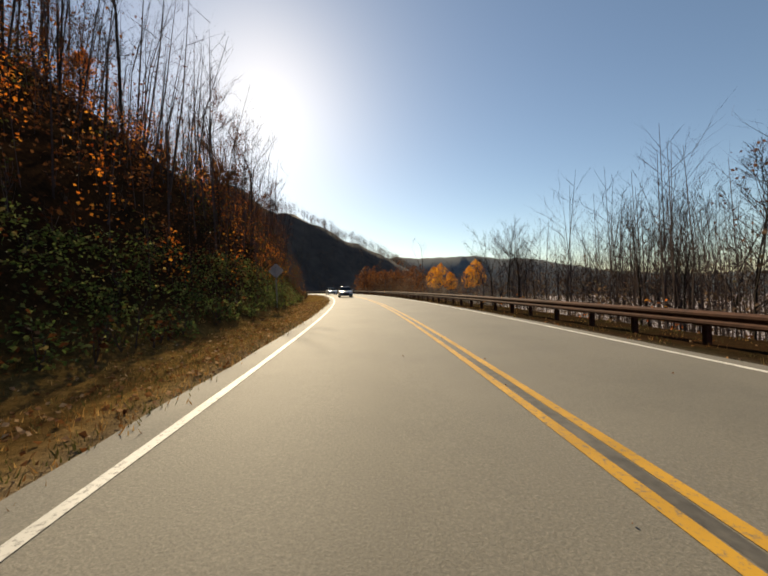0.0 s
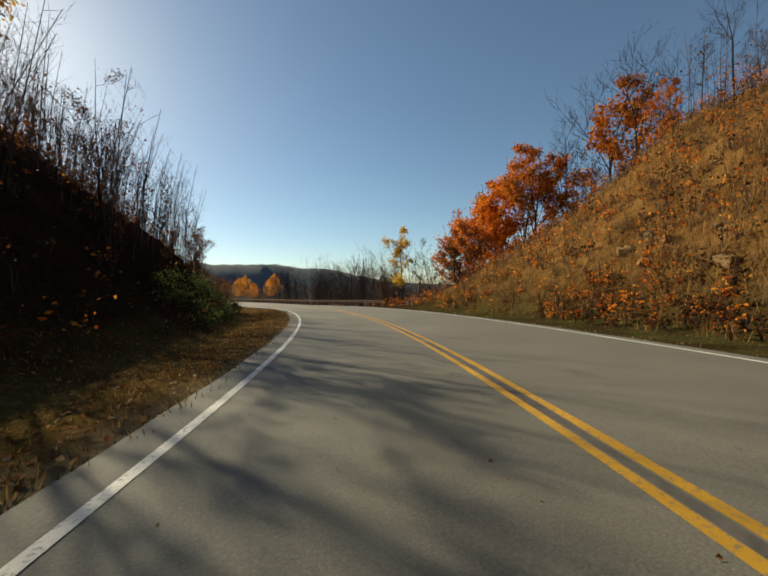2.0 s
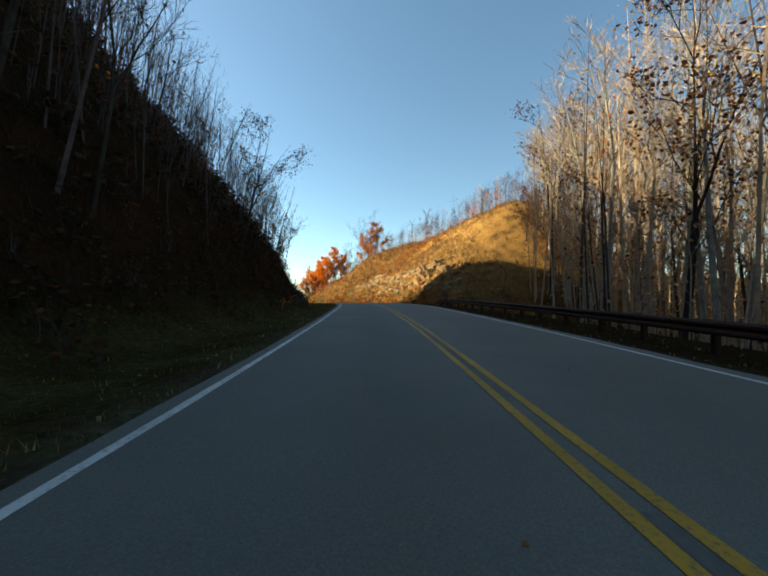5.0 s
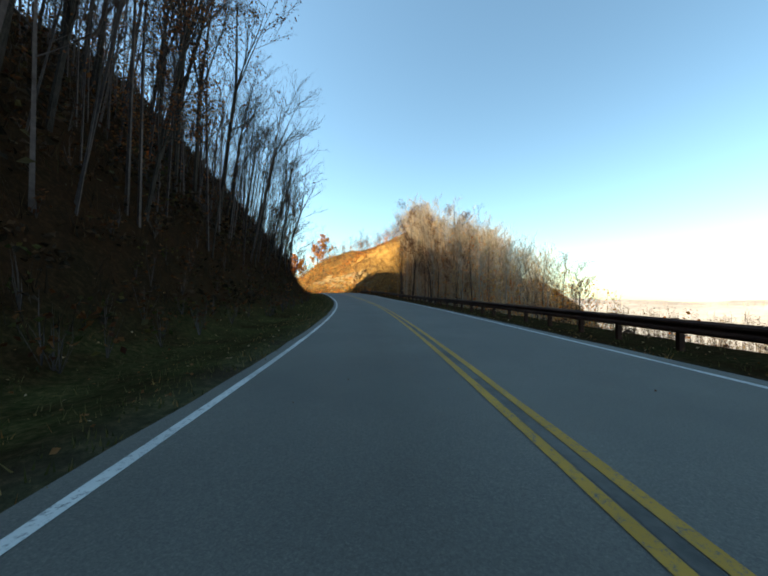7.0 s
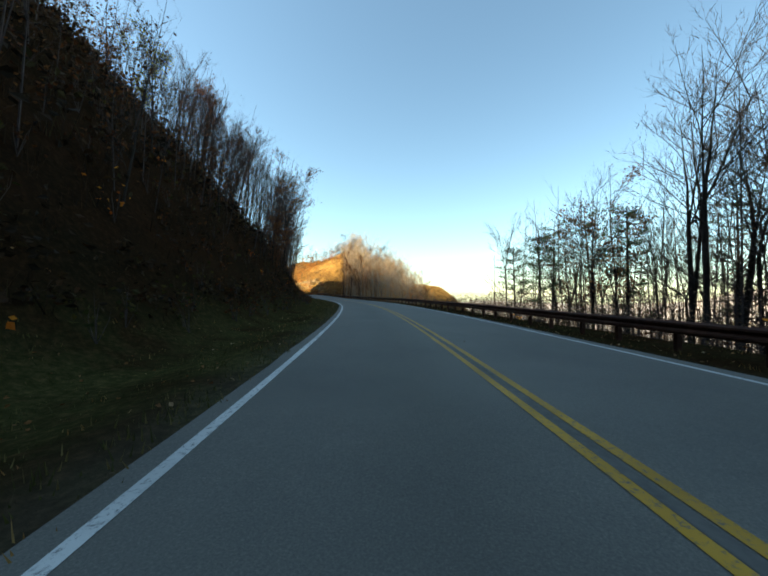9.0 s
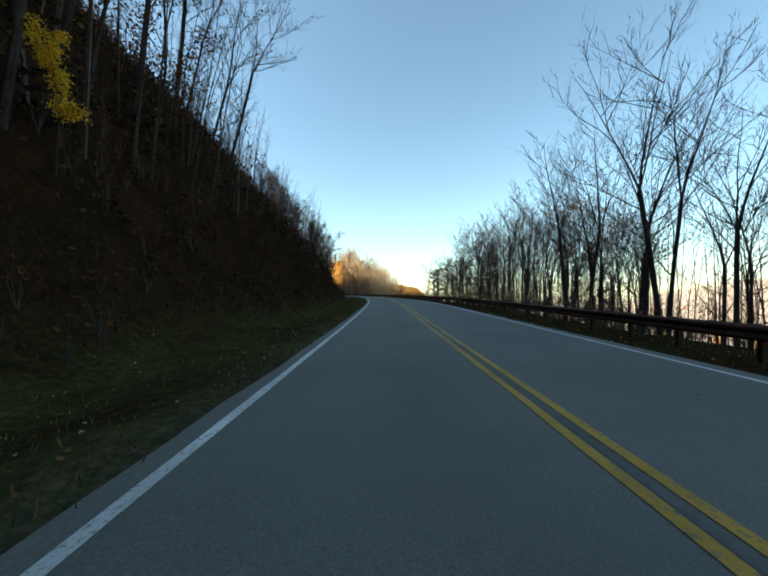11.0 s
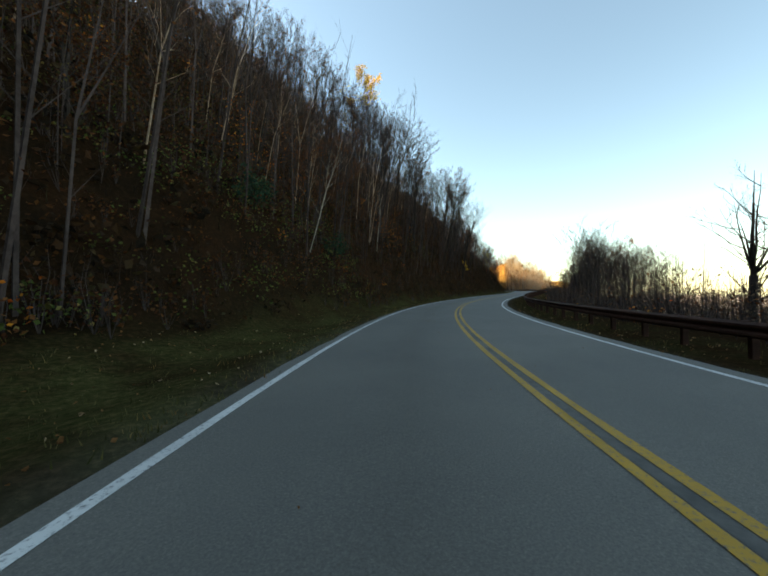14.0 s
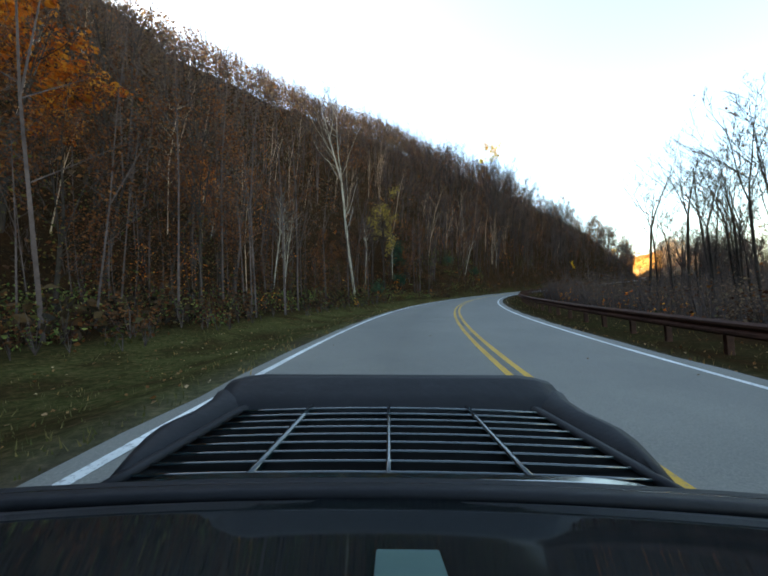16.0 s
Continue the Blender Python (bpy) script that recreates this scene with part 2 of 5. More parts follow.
def glide(v, s):
    v = np.asarray(v, float)
    u = np.asarray(s, float) / STEP
    i = np.clip(np.floor(u).astype(int), 0, len(v) - 2)
    u = u - i
    g = np.gradient(v)
    return (2 * u**3 - 3 * u**2 + 1) * v[i] + (u**3 - 2 * u**2 + u) * g[i] + (-2 * u**3 + 3 * u**2) * v[i + 1] + (u**3 - u**2) * g[i + 1]


S0, S1, DS = -220.0, 460.0, 0.25
ALONG = np.arange(S0, S1 + DS / 2, DS)
_in = np.clip(ALONG, 0, 400)
_head = np.radians(glide(HEADING, _in) + np.where(ALONG < 0, -ALONG * 0.17 + np.clip(-ALONG - 60, 0, 60) * 0.25, 0) + np.where(ALONG > 400, (ALONG - 400) * 0.3, 0))
_dx, _dy = np.sin(_head) * DS, -np.cos(_head) * DS
_x = np.concatenate([[0], np.cumsum((_dx[1:] + _dx[:-1]) / 2)])
_y = np.concatenate([[0], np.cumsum((_dy[1:] + _dy[:-1]) / 2)])
_k0 = int(round(-S0 / DS))
_x, _y = _x - _x[_k0], _y - _y[_k0]
_z = glide(LEVEL, _in) + np.where(ALONG < 0, -0.012 * ALONG * 0, 0)
_bank = np.tan(np.radians(glide(BANK, _in)))


def smooth(a, b, v):
    t = np.clip((v - a) / (b - a), 0, 1)
    return t * t * (3 - 2 * t)


def fbm(x, y, scale, seed=0.0):
    return noise.fractal(Vector((x / scale, y / scale, seed)), 0.9, 2.0, 4)


# the painted lines, to the right of the driving line, at stations along it
STATIONS = [-60, 0, 18, 55, 80, 108, 170, 193, 243, 305, 332, 382, 400]
LEFT_AT = [-1.85, -1.87, -1.75, -1.72, -1.75, -2.2, -1.9, -1.78, -1.45, -1.75, -1.8, -2.2, -2.3]
MIDDLE_AT = [1.75, 1.7, 1.7, 1.85, 1.95, 1.55, 1.45, 1.6, 1.8, 1.68, 1.76, 1.68, 1.6]
RIGHT_AT = [5.25, 5.3, 6.2, 6.6, 6.3, 5.25, 5.0, 5.05, 5.5, 4.9, 4.7, 4.55, 4.5]


def drawn(table, s):
    k = min(max(sum(1 for a in STATIONS if a <= s) - 1, 0), len(STATIONS) - 2)
    return table[k] + (table[k + 1] - table[k]) * float(smooth(STATIONS[k], STATIONS[k + 1], s))


def left_edge(s):
    return drawn(LEFT_AT, s)


def right_edge(s):
    return drawn(RIGHT_AT, s)



def place(s, lat, up=0.0):
    """World place of a point s metres along the driving line, lat to its right, up above the ground there."""
    k = (s - S0) / DS
    i = int(min(max(k, 0), len(ALONG) - 1))
    h = _head[i]
    return Vector((_x[i] + lat * math.cos(h), _y[i] + lat * math.sin(h), height(s, lat) + up))


def heading(s):
    return math.degrees(_head[int(min(max((s - S0) / DS, 0), len(ALONG) - 1))])


def hill_weight(s):
    return float(smooth(3, 33, s) * (1 - smooth(72, 99, s)))


def cut_zone(s):
    """1 along the steep cut where only low growth stands above the road."""
    return float(smooth(172, 190, s)) * (1 - float(smooth(244, 262, s)))


def low_growth(s):
    """How tall trees on the uphill bank stand: low where the sun reaches the road past them."""
    return 1 - 0.45 * float(smooth(-30, -8, s)) * (1 - float(smooth(36, 52, s)))


def height(s, lat):
    i = int(min(max((s - S0) / DS, 0), len(ALONG) - 1))
    base, k = _z[i], _bank[i]
    lc = min(max(lat, -3.0), 8.5)
    z = base - lc * k
    x, y = _x[i] + lat * math.cos(_head[i]), _y[i] + lat * math.sin(_head[i])
    L, R = left_edge(s), right_edge(s)
    if lat < L - 0.5:
        d = L - 0.5 - lat
        z -= 0.22 * float(smooth(0, 2.4, d)) + 0.06
        d -= float(2.4 + 1.2 * smooth(330, 400, s))
        flat = 10.0 * float(smooth(332, 362, s))
        z += 0.2 * min(max(d, 0), flat)
        d -= flat
        if d > 0:
            low = float(smooth(-14, 30, s)) * (1 - float(smooth(32, 60, s)))
            steep = 1.15 - 0.22 * low + 0.15 * cut_zone(s) + 0.2 * float(smooth(42, 60, s) * (1 - smooth(110, 135, s)))
            top = 88 + 22 * float(smooth(150, 260, s)) + 110 * float(smooth(235, 300, s)) - 54 * low + 45 * float(smooth(48, 66, s) * (1 - smooth(112, 140, s))) - 26 * float(1 - smooth(-20, 20, s))
            if lat < -84:
                d = 82 - (-84 - lat) * 1.2
            # Unseen knoll added to shade the cut slope; the dip lets sun past beyond.
            z += top * (1 - math.exp(-steep * d / top)) * float(smooth(-1, 5, d)) + 38 * math.exp(-((x + 50) / 10) ** 2 - ((y + 8) / 18) ** 2) * float(smooth(14, 26, -lat)) - 12 * float(smooth(54, 62, s) * (1 - smooth(104, 132, s)) * smooth(34, 52, -lat)) + fbm(x, y, 16, 2.0) * min(1.6, d * 0.12) + fbm(x, y, 3.5, 5.0) * min(0.35, d * 0.1)
    elif lat > R + 0.5:
        d = lat - R - 0.5
        z -= 0.1 * float(smooth(0, 1.5, d)) + 0.05
        w = hill_weight(s)
        d -= 2.8
        if d > 0:
            crest = 33 - 19 * float(smooth(62, 90, s))
            steep = 0.95 + 0.33 * float(smooth(44, 62, s))
            back = float(smooth(54, 72, s))
            rise = crest * (1 - math.exp(-steep * d / crest)) * (1 - 0.8 * float(smooth(30 - 11 * back, 75 - 27 * back, d))) * float(smooth(-1, 4, d))
            drop = 0.42 - 0.28 * float(smooth(285, 330, s))
            fall = -26 * (1 - math.exp(-drop * d / 26)) * float(smooth(0, 3, d))
            z += w * rise + (1 - w) * fall + fbm(x, y, 14, 3.0) * min(1.5, d * 0.1) + fbm(x, y, 3, 7.0) * min(0.3, d * 0.08)
    return z


def mesh_of(name, verts, faces, mat=None):
    me = bpy.data.meshes.new(name)
    me.from_pydata(verts, [], faces)
    if mat:
        me.materials.append(mat)
    return me


def part(name, bm, mat, parent=None, label=""):
    me = bpy.data.meshes.new(name)
    bm.to_mesh(me)
    bm.free()
    if mat:
        me.materials.append(mat)
    ob = new(name, me)
    if parent:
        ob.parent = parent
    if label:
        ob["label"] = label
    return ob


def piece(name, me, parent=None, m=None, label=""):
    ob = new(name, me)
    if parent:
        ob.parent = parent
    if m is not None:
        ob.matrix_basis = m
    if label:
        ob["label"] = label
    return ob


# ---- ground ----
LATS = [-125, -108, -95, -84, -74, -66, -58, -51, -45, -39, -34, -30, -26, -23, -20, -17.5, -15, -13, -11.2, -9.6, -8.2, -7, -6, -5.2, -4.5, -3.9, -3.3, -2.8, -2.4,
        5.9, 6.4, 7, 7.7, 8.5, 9.3, 10.2, 11.2, 12.4, 13.8, 15.5, 17.5, 20, 22.5, 25.5, 29, 33, 38, 44, 51, 59, 68, 78, 88]
rows_s = np.arange(S0, S1 + 0.1, 2.0)
gv, gf, cover = [], [], []
for s in rows_s:
    for lat in LATS:
        if lat < -84 and s < 125:
            lat = -84 + (lat + 84) * 0.1
        p = place(s, lat + (left_edge(s) + 1.85 if lat < 0 else right_edge(s) - 5.35))
        if -2.5 < lat < 5.95:
            p.z -= 0.06
        gv.append(p)
        wide = 2.2 * float(smooth(334, 356, s))
        wl = float(smooth(-7.5 - wide, -4.6 - wide, lat)) if lat < 0 else float(1 - smooth(8.0, 10.5, lat))
        w = hill_weight(s)
        grass = wl * (1.0 if lat < 0 else 0.15 + 0.2 * float(smooth(80, 140, s)))
        gold = w * float(smooth(9, 13, lat)) * float(0.6 + 0.4 * smooth(36, 62, s)) if lat > 0 else 0.0
        grass = max(grass, w * float(1 - smooth(9, 13, lat)) if lat > 0 else 0)
        if lat < 0 and s < 70:
            gold = wl * 0.4 * float(1 - smooth(25, 70, s))
        edge = float(smooth(-3.2, -2.4, lat)) if lat < 0 else float(1 - smooth(5.9, 6.7, lat))
        cover.append((grass, gold, edge * edge * (0.3 - 0.2 * float(smooth(60, 110, s))), 1))
n = len(LATS)
for r in range(len(rows_s) - 1):
    for c in range(n - 1):
        a = r * n + c
        gf.append((a, a + n, a + n + 1, a + 1))
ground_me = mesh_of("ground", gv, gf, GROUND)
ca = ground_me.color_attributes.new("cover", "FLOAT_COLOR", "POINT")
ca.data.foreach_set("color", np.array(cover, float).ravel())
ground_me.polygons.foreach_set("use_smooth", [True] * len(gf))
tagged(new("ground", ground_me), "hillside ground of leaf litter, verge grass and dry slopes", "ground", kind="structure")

# valley floor out to the horizon, lowered with distance so sky replaces haze
bm = bmesh.new()
rings = [[bm.verts.new((-120 + r * math.cos(k * math.pi / 32), -100 + r * math.sin(k * math.pi / 32), z)) for k in range(64)] for r, z in ((900, -27.5), (1700, -62), (2800, -120), (4500, -220))]
bm.faces.new(rings[0])
for inner, outer in zip(rings, rings[1:]):
    for k in range(64):
        bm.faces.new((inner[k], outer[k], outer[(k + 1) % 64], inner[(k + 1) % 64]))
tagged(part("valley_ground", bm, HAZED_VALLEY_WOOD), "wooded valley falling away to the horizon, coloured pale for haze", "ground", kind="structure")


def strip(name, lat0, lat1, lift, mat, s0=S0, s1=S1, ds=1.0, wob=0.0, seed=0, gaps=None):
    vs, fs, uv = [], [], []
    ss = np.arange(s0, s1 + ds / 2, ds)
    cols = [0.0, 1.0] if lat1 is None else list(np.linspace(0, 1, 12))
    for s in ss:
        a = lat0(s)
        b = a + 0.11 if lat1 is None else lat1(s)
        for j, f in enumerate(cols):
            l2 = a + (b - a) * f
            if wob and j in (0, len(cols) - 1):
                l2 += wob * noise.noise(Vector((s * 0.6, seed + j, 0)))
            i = int((s - S0) / DS)
            h = _head[i]
            vs.append((_x[i] + l2 * math.cos(h), _y[i] + l2 * math.sin(h), _z[i] - l2 * _bank[i] + lift))
            uv.append((j / (len(cols) - 1), s))
    m = len(cols)
    for r in range(len(ss) - 1):
        if gaps and gaps(ss[r]):
            continue
        for c in range(m - 1):
            a = r * m + c
            fs.append((a, a + m, a + m + 1, a + 1))
    me = mesh_of(name, vs, fs, mat)
    layer = me.uv_layers.new(name="UVMap")
    for loop in me.loops:
        layer.data[loop.index].uv = uv[loop.vertex_index]
    me.polygons.foreach_set("use_smooth", [True] * len(fs))
    return new(name, me)


tagged(strip("road", lambda s: left_edge(s) - 0.42 + 0.2 * float(smooth(70, 110, s)), lambda s: right_edge(s) + 0.45, 0.0, ASPHALT, wob=0.09), "two-lane grey asphalt road curving along the hillside", "road", kind="structure")
def worn(s):
    """Where grass and grit have taken the edge line."""
    return s > 376 and noise.noise(Vector((s * 1.9, 3.1, 0))) > 0.36


for k, (nm, at, mat, lab) in enumerate((("edge_line_1", left_edge, WHITE_LINE, "worn white painted edge line"), ("edge_line_2", right_edge, WHITE_LINE, "white painted edge line by the guardrail"),
                                        ("centre_line_1", lambda s: drawn(MIDDLE_AT, s) - 0.17, YELLOW_LINE, "yellow painted centre line"), ("centre_line_2", lambda s: drawn(MIDDLE_AT, s) + 0.08, YELLOW_LINE, "yellow painted centre line"))):
    tagged(strip(nm, at, None, 0.006, mat, wob=0.012, seed=k * 7, ds=0.5, gaps=worn if k == 0 else None), lab, "road marking", kind="structure")
TAR = two_scale("tar_seal", (0.045, 0.042, 0.038), (0.13, 0.12, 0.105), 9, 0.7, 0.7, 0.2, spec=0.3)
tagged(strip("centre_seam", lambda s: drawn(MIDDLE_AT, s) - 0.045, None, 0.003, TAR, wob=0.03, seed=40, ds=0.5, gaps=lambda s: noise.noise(Vector((s * 0.21, 9.0, 0))) > 0.2), "dark sealed seam between the centre lines", "road seam", kind="structure")

# ---- trees ----


class Shape:
    """Collects tubes and leaf blades for one mesh."""

    def __init__(self):
        self.v, self.f = [], []

    def tube(self, pts, radii, sides):
        base = len(self.v)
        up = Vector((0.31, 0.17, 0.94))
        for k, (p, r) in enumerate(zip(pts, radii)):
            d = (pts[min(k + 1, len(pts) - 1)] - pts[max(k - 1, 0)]).normalized()
            a = d.cross(up if abs(d.dot(up)) < 0.95 else Vector((1, 0, 0))).normalized()
            b = d.cross(a)
            for j in range(sides):
                t = 2 * math.pi * j / sides
                self.v.append(p + (a * math.cos(t) + b * math.sin(t)) * r)
        for k in range(len(pts) - 1):
            for j in range(sides):
                q = base + k * sides
                j2 = (j + 1) % sides
                self.f.append((q + j, q + j2, q + sides + j2, q + sides + j))

    def blade(self, p, size, rnd, long=1.5):
        d = Vector((rnd.uniform(-1, 1), rnd.uniform(-1, 1), rnd.uniform(-0.8, 0.5))).normalized()
        a = d.cross(Vector((rnd.uniform(-1, 1), rnd.uniform(-1, 1), rnd.uniform(-1, 1)))).normalized()
        b, s = len(self.v), size * rnd.uniform(0.6, 1.3)
        n = d.cross(a) * s * 0.18
        self.v += [p, p + d * s * long * 0.5 + a * s * 0.5 + n, p + d * s * long, p + d * s * long * 0.5 - a * s * 0.5 + n]
        self.f += [(b, b + 1, b + 2), (b, b + 2, b + 3)]

    def mesh(self, name, mat):
        return mesh_of(name, self.v, self.f, mat)


def sliver(sh, q, e, half, rnd):
    """A twig as one thin tapering face."""
    side = Vector((rnd.uniform(-1, 1), rnd.uniform(-1, 1), rnd.uniform(-0.2, 0.5))) * half
    n0 = len(sh.v)
    sh.v += [q - side, q + side, e]
    sh.f.append((n0, n0 + 1, n0 + 2))


def wander(rnd, d, by, up=0.0):
    return (d + Vector((rnd.uniform(-by, by), rnd.uniform(-by, by), rnd.uniform(-by, by) * 0.7 + up))).normalized()


def grow(seed, tall, girth, limbs=12, start=0.35, spread=0.32, rise=0.75, twigs=6, fine=3, leaves=0, leaf=0.12, crown=1.0, lean=0.04, leaders=3, tilt=1.0):
    """Trunk, twigs and leaves of a broad-leaved tree: the trunk parts into leaders, these into limbs, boughs and twigs."""
    rnd = random.Random(seed)
    trunk, twig, leafs = Shape(), Shape(), Shape()
    fork = tall * (start + rnd.uniform(0.08, 0.2))
    pts, p = [], Vector((0, 0, -1.3))
    bx, by = rnd.uniform(-lean, lean), rnd.uniform(-lean, lean)
    segs = 6
    for k in range(segs + 1):
        pts.append(p.copy())
        bx, by = bx + rnd.uniform(-0.03, 0.03), by + rnd.uniform(-0.03, 0.03)
        p = p + Vector((bx, by, 1)) * ((fork + 1.3) / segs)
    part_way = fork / tall
    trunk.tube(pts, [girth * (1.25 if k == 0 else 1) * (1 - 0.5 * part_way * k / segs) for k in range(segs + 1)], 6)
    stems = [pts]
    turn0 = rnd.uniform(0, 6.28)
    for k in range(leaders):
        a = turn0 + k * 6.283 / leaders + rnd.uniform(-0.5, 0.5)
        tip = rnd.uniform(0.15, 0.38) * (0.35 if k == 0 else 1) * tilt
        d = Vector((math.cos(a) * tip, math.sin(a) * tip, 1)).normalized()
        top = (tall - fork) * (1.0 if k == 0 else rnd.uniform(0.7, 0.95))
        lp = [pts[-1].copy()]
        for j in range(6):
            d = wander(rnd, d, 0.11, 0.05)
            lp.append(lp[-1] + d * top / 6)
        r0 = girth * (1 - 0.5 * part_way) * (0.72 if k == 0 else 0.45)
        trunk.tube(lp, [r0 * (1 - j / 6.3) ** 1.3 + 0.008 for j in range(7)], 4)
        stems.append(lp)
    ends = []
    for l in range(limbs):
        on = stems[0] if l % 5 == 4 else stems[1 + l % leaders]
        u = rnd.uniform(0.6, 0.95) if on is stems[0] else 0.05 + 0.85 * ((l // leaders + rnd.random()) / (limbs / leaders))
        u = min(u, 0.97)
        k = min(int(u * (len(on) - 1)), len(on) - 2)
        q = on[k].lerp(on[k + 1], u * (len(on) - 1) - k)
        high = min(max((q.z / tall - start) / (1 - start), 0), 1)
        ln = tall * spread * (0.62 + 0.5 * math.sin(math.pi * (0.15 + 0.6 * high)) - 0.55 * high) * rnd.uniform(0.75, 1.2)
        a = l * 2.4 + rnd.uniform(-0.5, 0.5)
        d = Vector((math.cos(a), math.sin(a), rise * rnd.uniform(0.7, 1.5))).normalized()
        lp = [q]
        for j in range(4):
            d = wander(rnd, d, 0.2, 0.07)
            lp.append(lp[-1] + d * ln / 4)
        r0 = girth * 0.17 * (1 - 0.7 * high) + 0.008
        trunk.tube(lp, [r0 * (1 - 0.85 * j / 4) + 0.003 for j in range(5)], 3)
        for w in range(twigs):
            u = 0.18 + 0.82 * (w + rnd.random()) / twigs
            k = min(int(u * 4), 3)
            q2 = lp[k].lerp(lp[k + 1], u * 4 - k)
            d2 = wander(rnd, (lp[k + 1] - lp[k]).normalized(), 0.75, 0.15)
            l2 = ln * rnd.uniform(0.28, 0.48) * (1.15 - 0.5 * u)
            m1 = q2 + d2 * l2 * 0.5
            m2 = m1 + wander(rnd, d2, 0.3, 0.12) * l2 * 0.5
            across = d2.cross(Vector((rnd.uniform(-1, 1), rnd.uniform(-1, 1), rnd.uniform(-1, 1)))).normalized() * (r0 * 0.32 + 0.005)
            n0 = len(twig.v)
            twig.v += [q2 - across, q2 + across, m1 + across * 0.65, m1 - across * 0.65, m2]
            twig.f += [(n0, n0 + 1, n0 + 2, n0 + 3), (n0 + 3, n0 + 2, n0 + 4)]
            for f in range(fine + 2):
                v = 0.2 + 0.8 * (f + rnd.random()) / (fine + 2)
                q3 = q2.lerp(m1, v * 2) if v < 0.5 else m1.lerp(m2, v * 2 - 1)
                d3 = wander(rnd, d2, 0.7, 0.12)
                e = q3 + d3 * l2 * rnd.uniform(0.3, 0.6)
                sliver(twig, q3, e, 0.012, rnd)
                ends.append((q3, e))
                q4 = q3.lerp(e, rnd.uniform(0.25, 0.9))
                sliver(twig, q4, q4 + wander(rnd, d3, 0.8, 0.1) * l2 * rnd.uniform(0.2, 0.42), 0.011, rnd)
    for k in range(leaves):
        q3, e = rnd.choice(ends)
        c = q3.lerp(e, rnd.uniform(0.0, 1.2)) + Vector((rnd.gauss(0, 0.2), rnd.gauss(0, 0.2), rnd.gauss(0, 0.16))) * crown
        leafs.blade(c, leaf, rnd)
    return trunk, twig, leafs


def pine(seed, tall, girth):
    rnd = random.Random(seed)
    trunk, twig, leafs = Shape(), Shape(), Shape()
    trunk.tube([Vector((0, 0, -0.4)), Vector((0.05, 0.02, tall * 0.5)), Vector((0.1, -0.05, tall))], [girth, girth * 0.65, 0.03], 6)
    for l in range(30):
        t = 0.35 + 0.64 * (l + rnd.random()) / 30
        a = l * 2.4
        ln = tall * 0.27 * (1.12 - t) / 0.75 * rnd.uniform(0.6, 1.25) + 0.3
        q = Vector((0.1 * t, 0, tall * t))
        e = q + Vector((math.cos(a) * ln, math.sin(a) * ln, ln * rnd.uniform(0.0, 0.3)))
        twig.tube([q, q.lerp(e, 0.5) + Vector((0, 0, -0.08 * ln)), e], [0.045, 0.03, 0.012], 4)
        for k in range(110):
            c = q.lerp(e, rnd.uniform(0.3, 1.05)) + Vector((rnd.gauss(0, 0.22), rnd.gauss(0, 0.22), rnd.gauss(0.06, 0.12)))
            leafs.blade(c, 0.055, rnd, 3.6)
    return trunk, twig, leafs


def tree_thing(name, shapes, bark, twigmat, leafmat, label, category="tree"):
    trunk, twig, leafs = shapes
    root = new(name)
    root["tall"] = max(v.z for v in trunk.v + twig.v)
    piece("trunk", trunk.mesh("trunk", bark), root)
    tagged(piece("crown", twig.mesh("crown", twigmat), root), kind="stuff")
    if leafs.v:
        tagged(piece("foliage", leafs.mesh("foliage", leafmat), root), kind="stuff")
    return tagged(root, label, category)


PARK = pose(0, 0, -400)
bare = [tree_thing("bare_tree", grow(10 + k, tall, g, limbs, st, sp, ri, 8, 4, lv, 0.1, 1.0, 0.06, n), BARK, TWIG, LEAF_RUST, "leafless grey-brown hardwood tree on the roadside slope")
        for k, (tall, g, limbs, st, sp, ri, lv, n) in enumerate([(13, 0.09, 17, 0.34, 0.24, 0.9, 60, 2), (16, 0.12, 20, 0.4, 0.25, 0.85, 0, 3), (11, 0.07, 15, 0.22, 0.26, 1.1, 120, 2), (18, 0.16, 22, 0.42, 0.28, 0.7, 0, 3), (9, 0.06, 14, 0.18, 0.27, 1.2, 160, 2)])]
pale = [tree_thing("pale_barked_tree", grow(30 + k, tall, g, 18, st, 0.24, 0.9, 8, 4, 0), PALE_BARK, PALE_TWIG, LEAF_RUST, "tall leafless tree with pale whitish bark")
        for k, (tall, g, st) in enumerate([(15, 0.11, 0.42), (18, 0.14, 0.42), (13, 0.085, 0.38)])]
orange = [tree_thing("autumn_tree", grow(40 + k, tall, 0.15, 18, 0.14, 0.32, 0.6, 7, 3, 4300, 0.185), BARK, TWIG, LEAF_ORANGE, "broad tree in bright orange autumn leaf") for k, tall in enumerate((11, 14))]
yellow = [tree_thing("autumn_tree", grow(50 + k, tall, 0.1, 15, 0.3, 0.19, 1.2, 7, 3, 2400, 0.14), BARK, TWIG, LEAF_YELLOW, "slender tree in yellow autumn leaf") for k, tall in enumerate((11, 14))]
rust = [tree_thing("autumn_tree", grow(60 + k, tall, 0.11, 15, 0.15, 0.28, 0.8, 7, 3, 2000, 0.095), BARK, TWIG, LEAF_RUST, "tree with thin rust-brown autumn leaves") for k, tall in enumerate((8, 11, 13))]
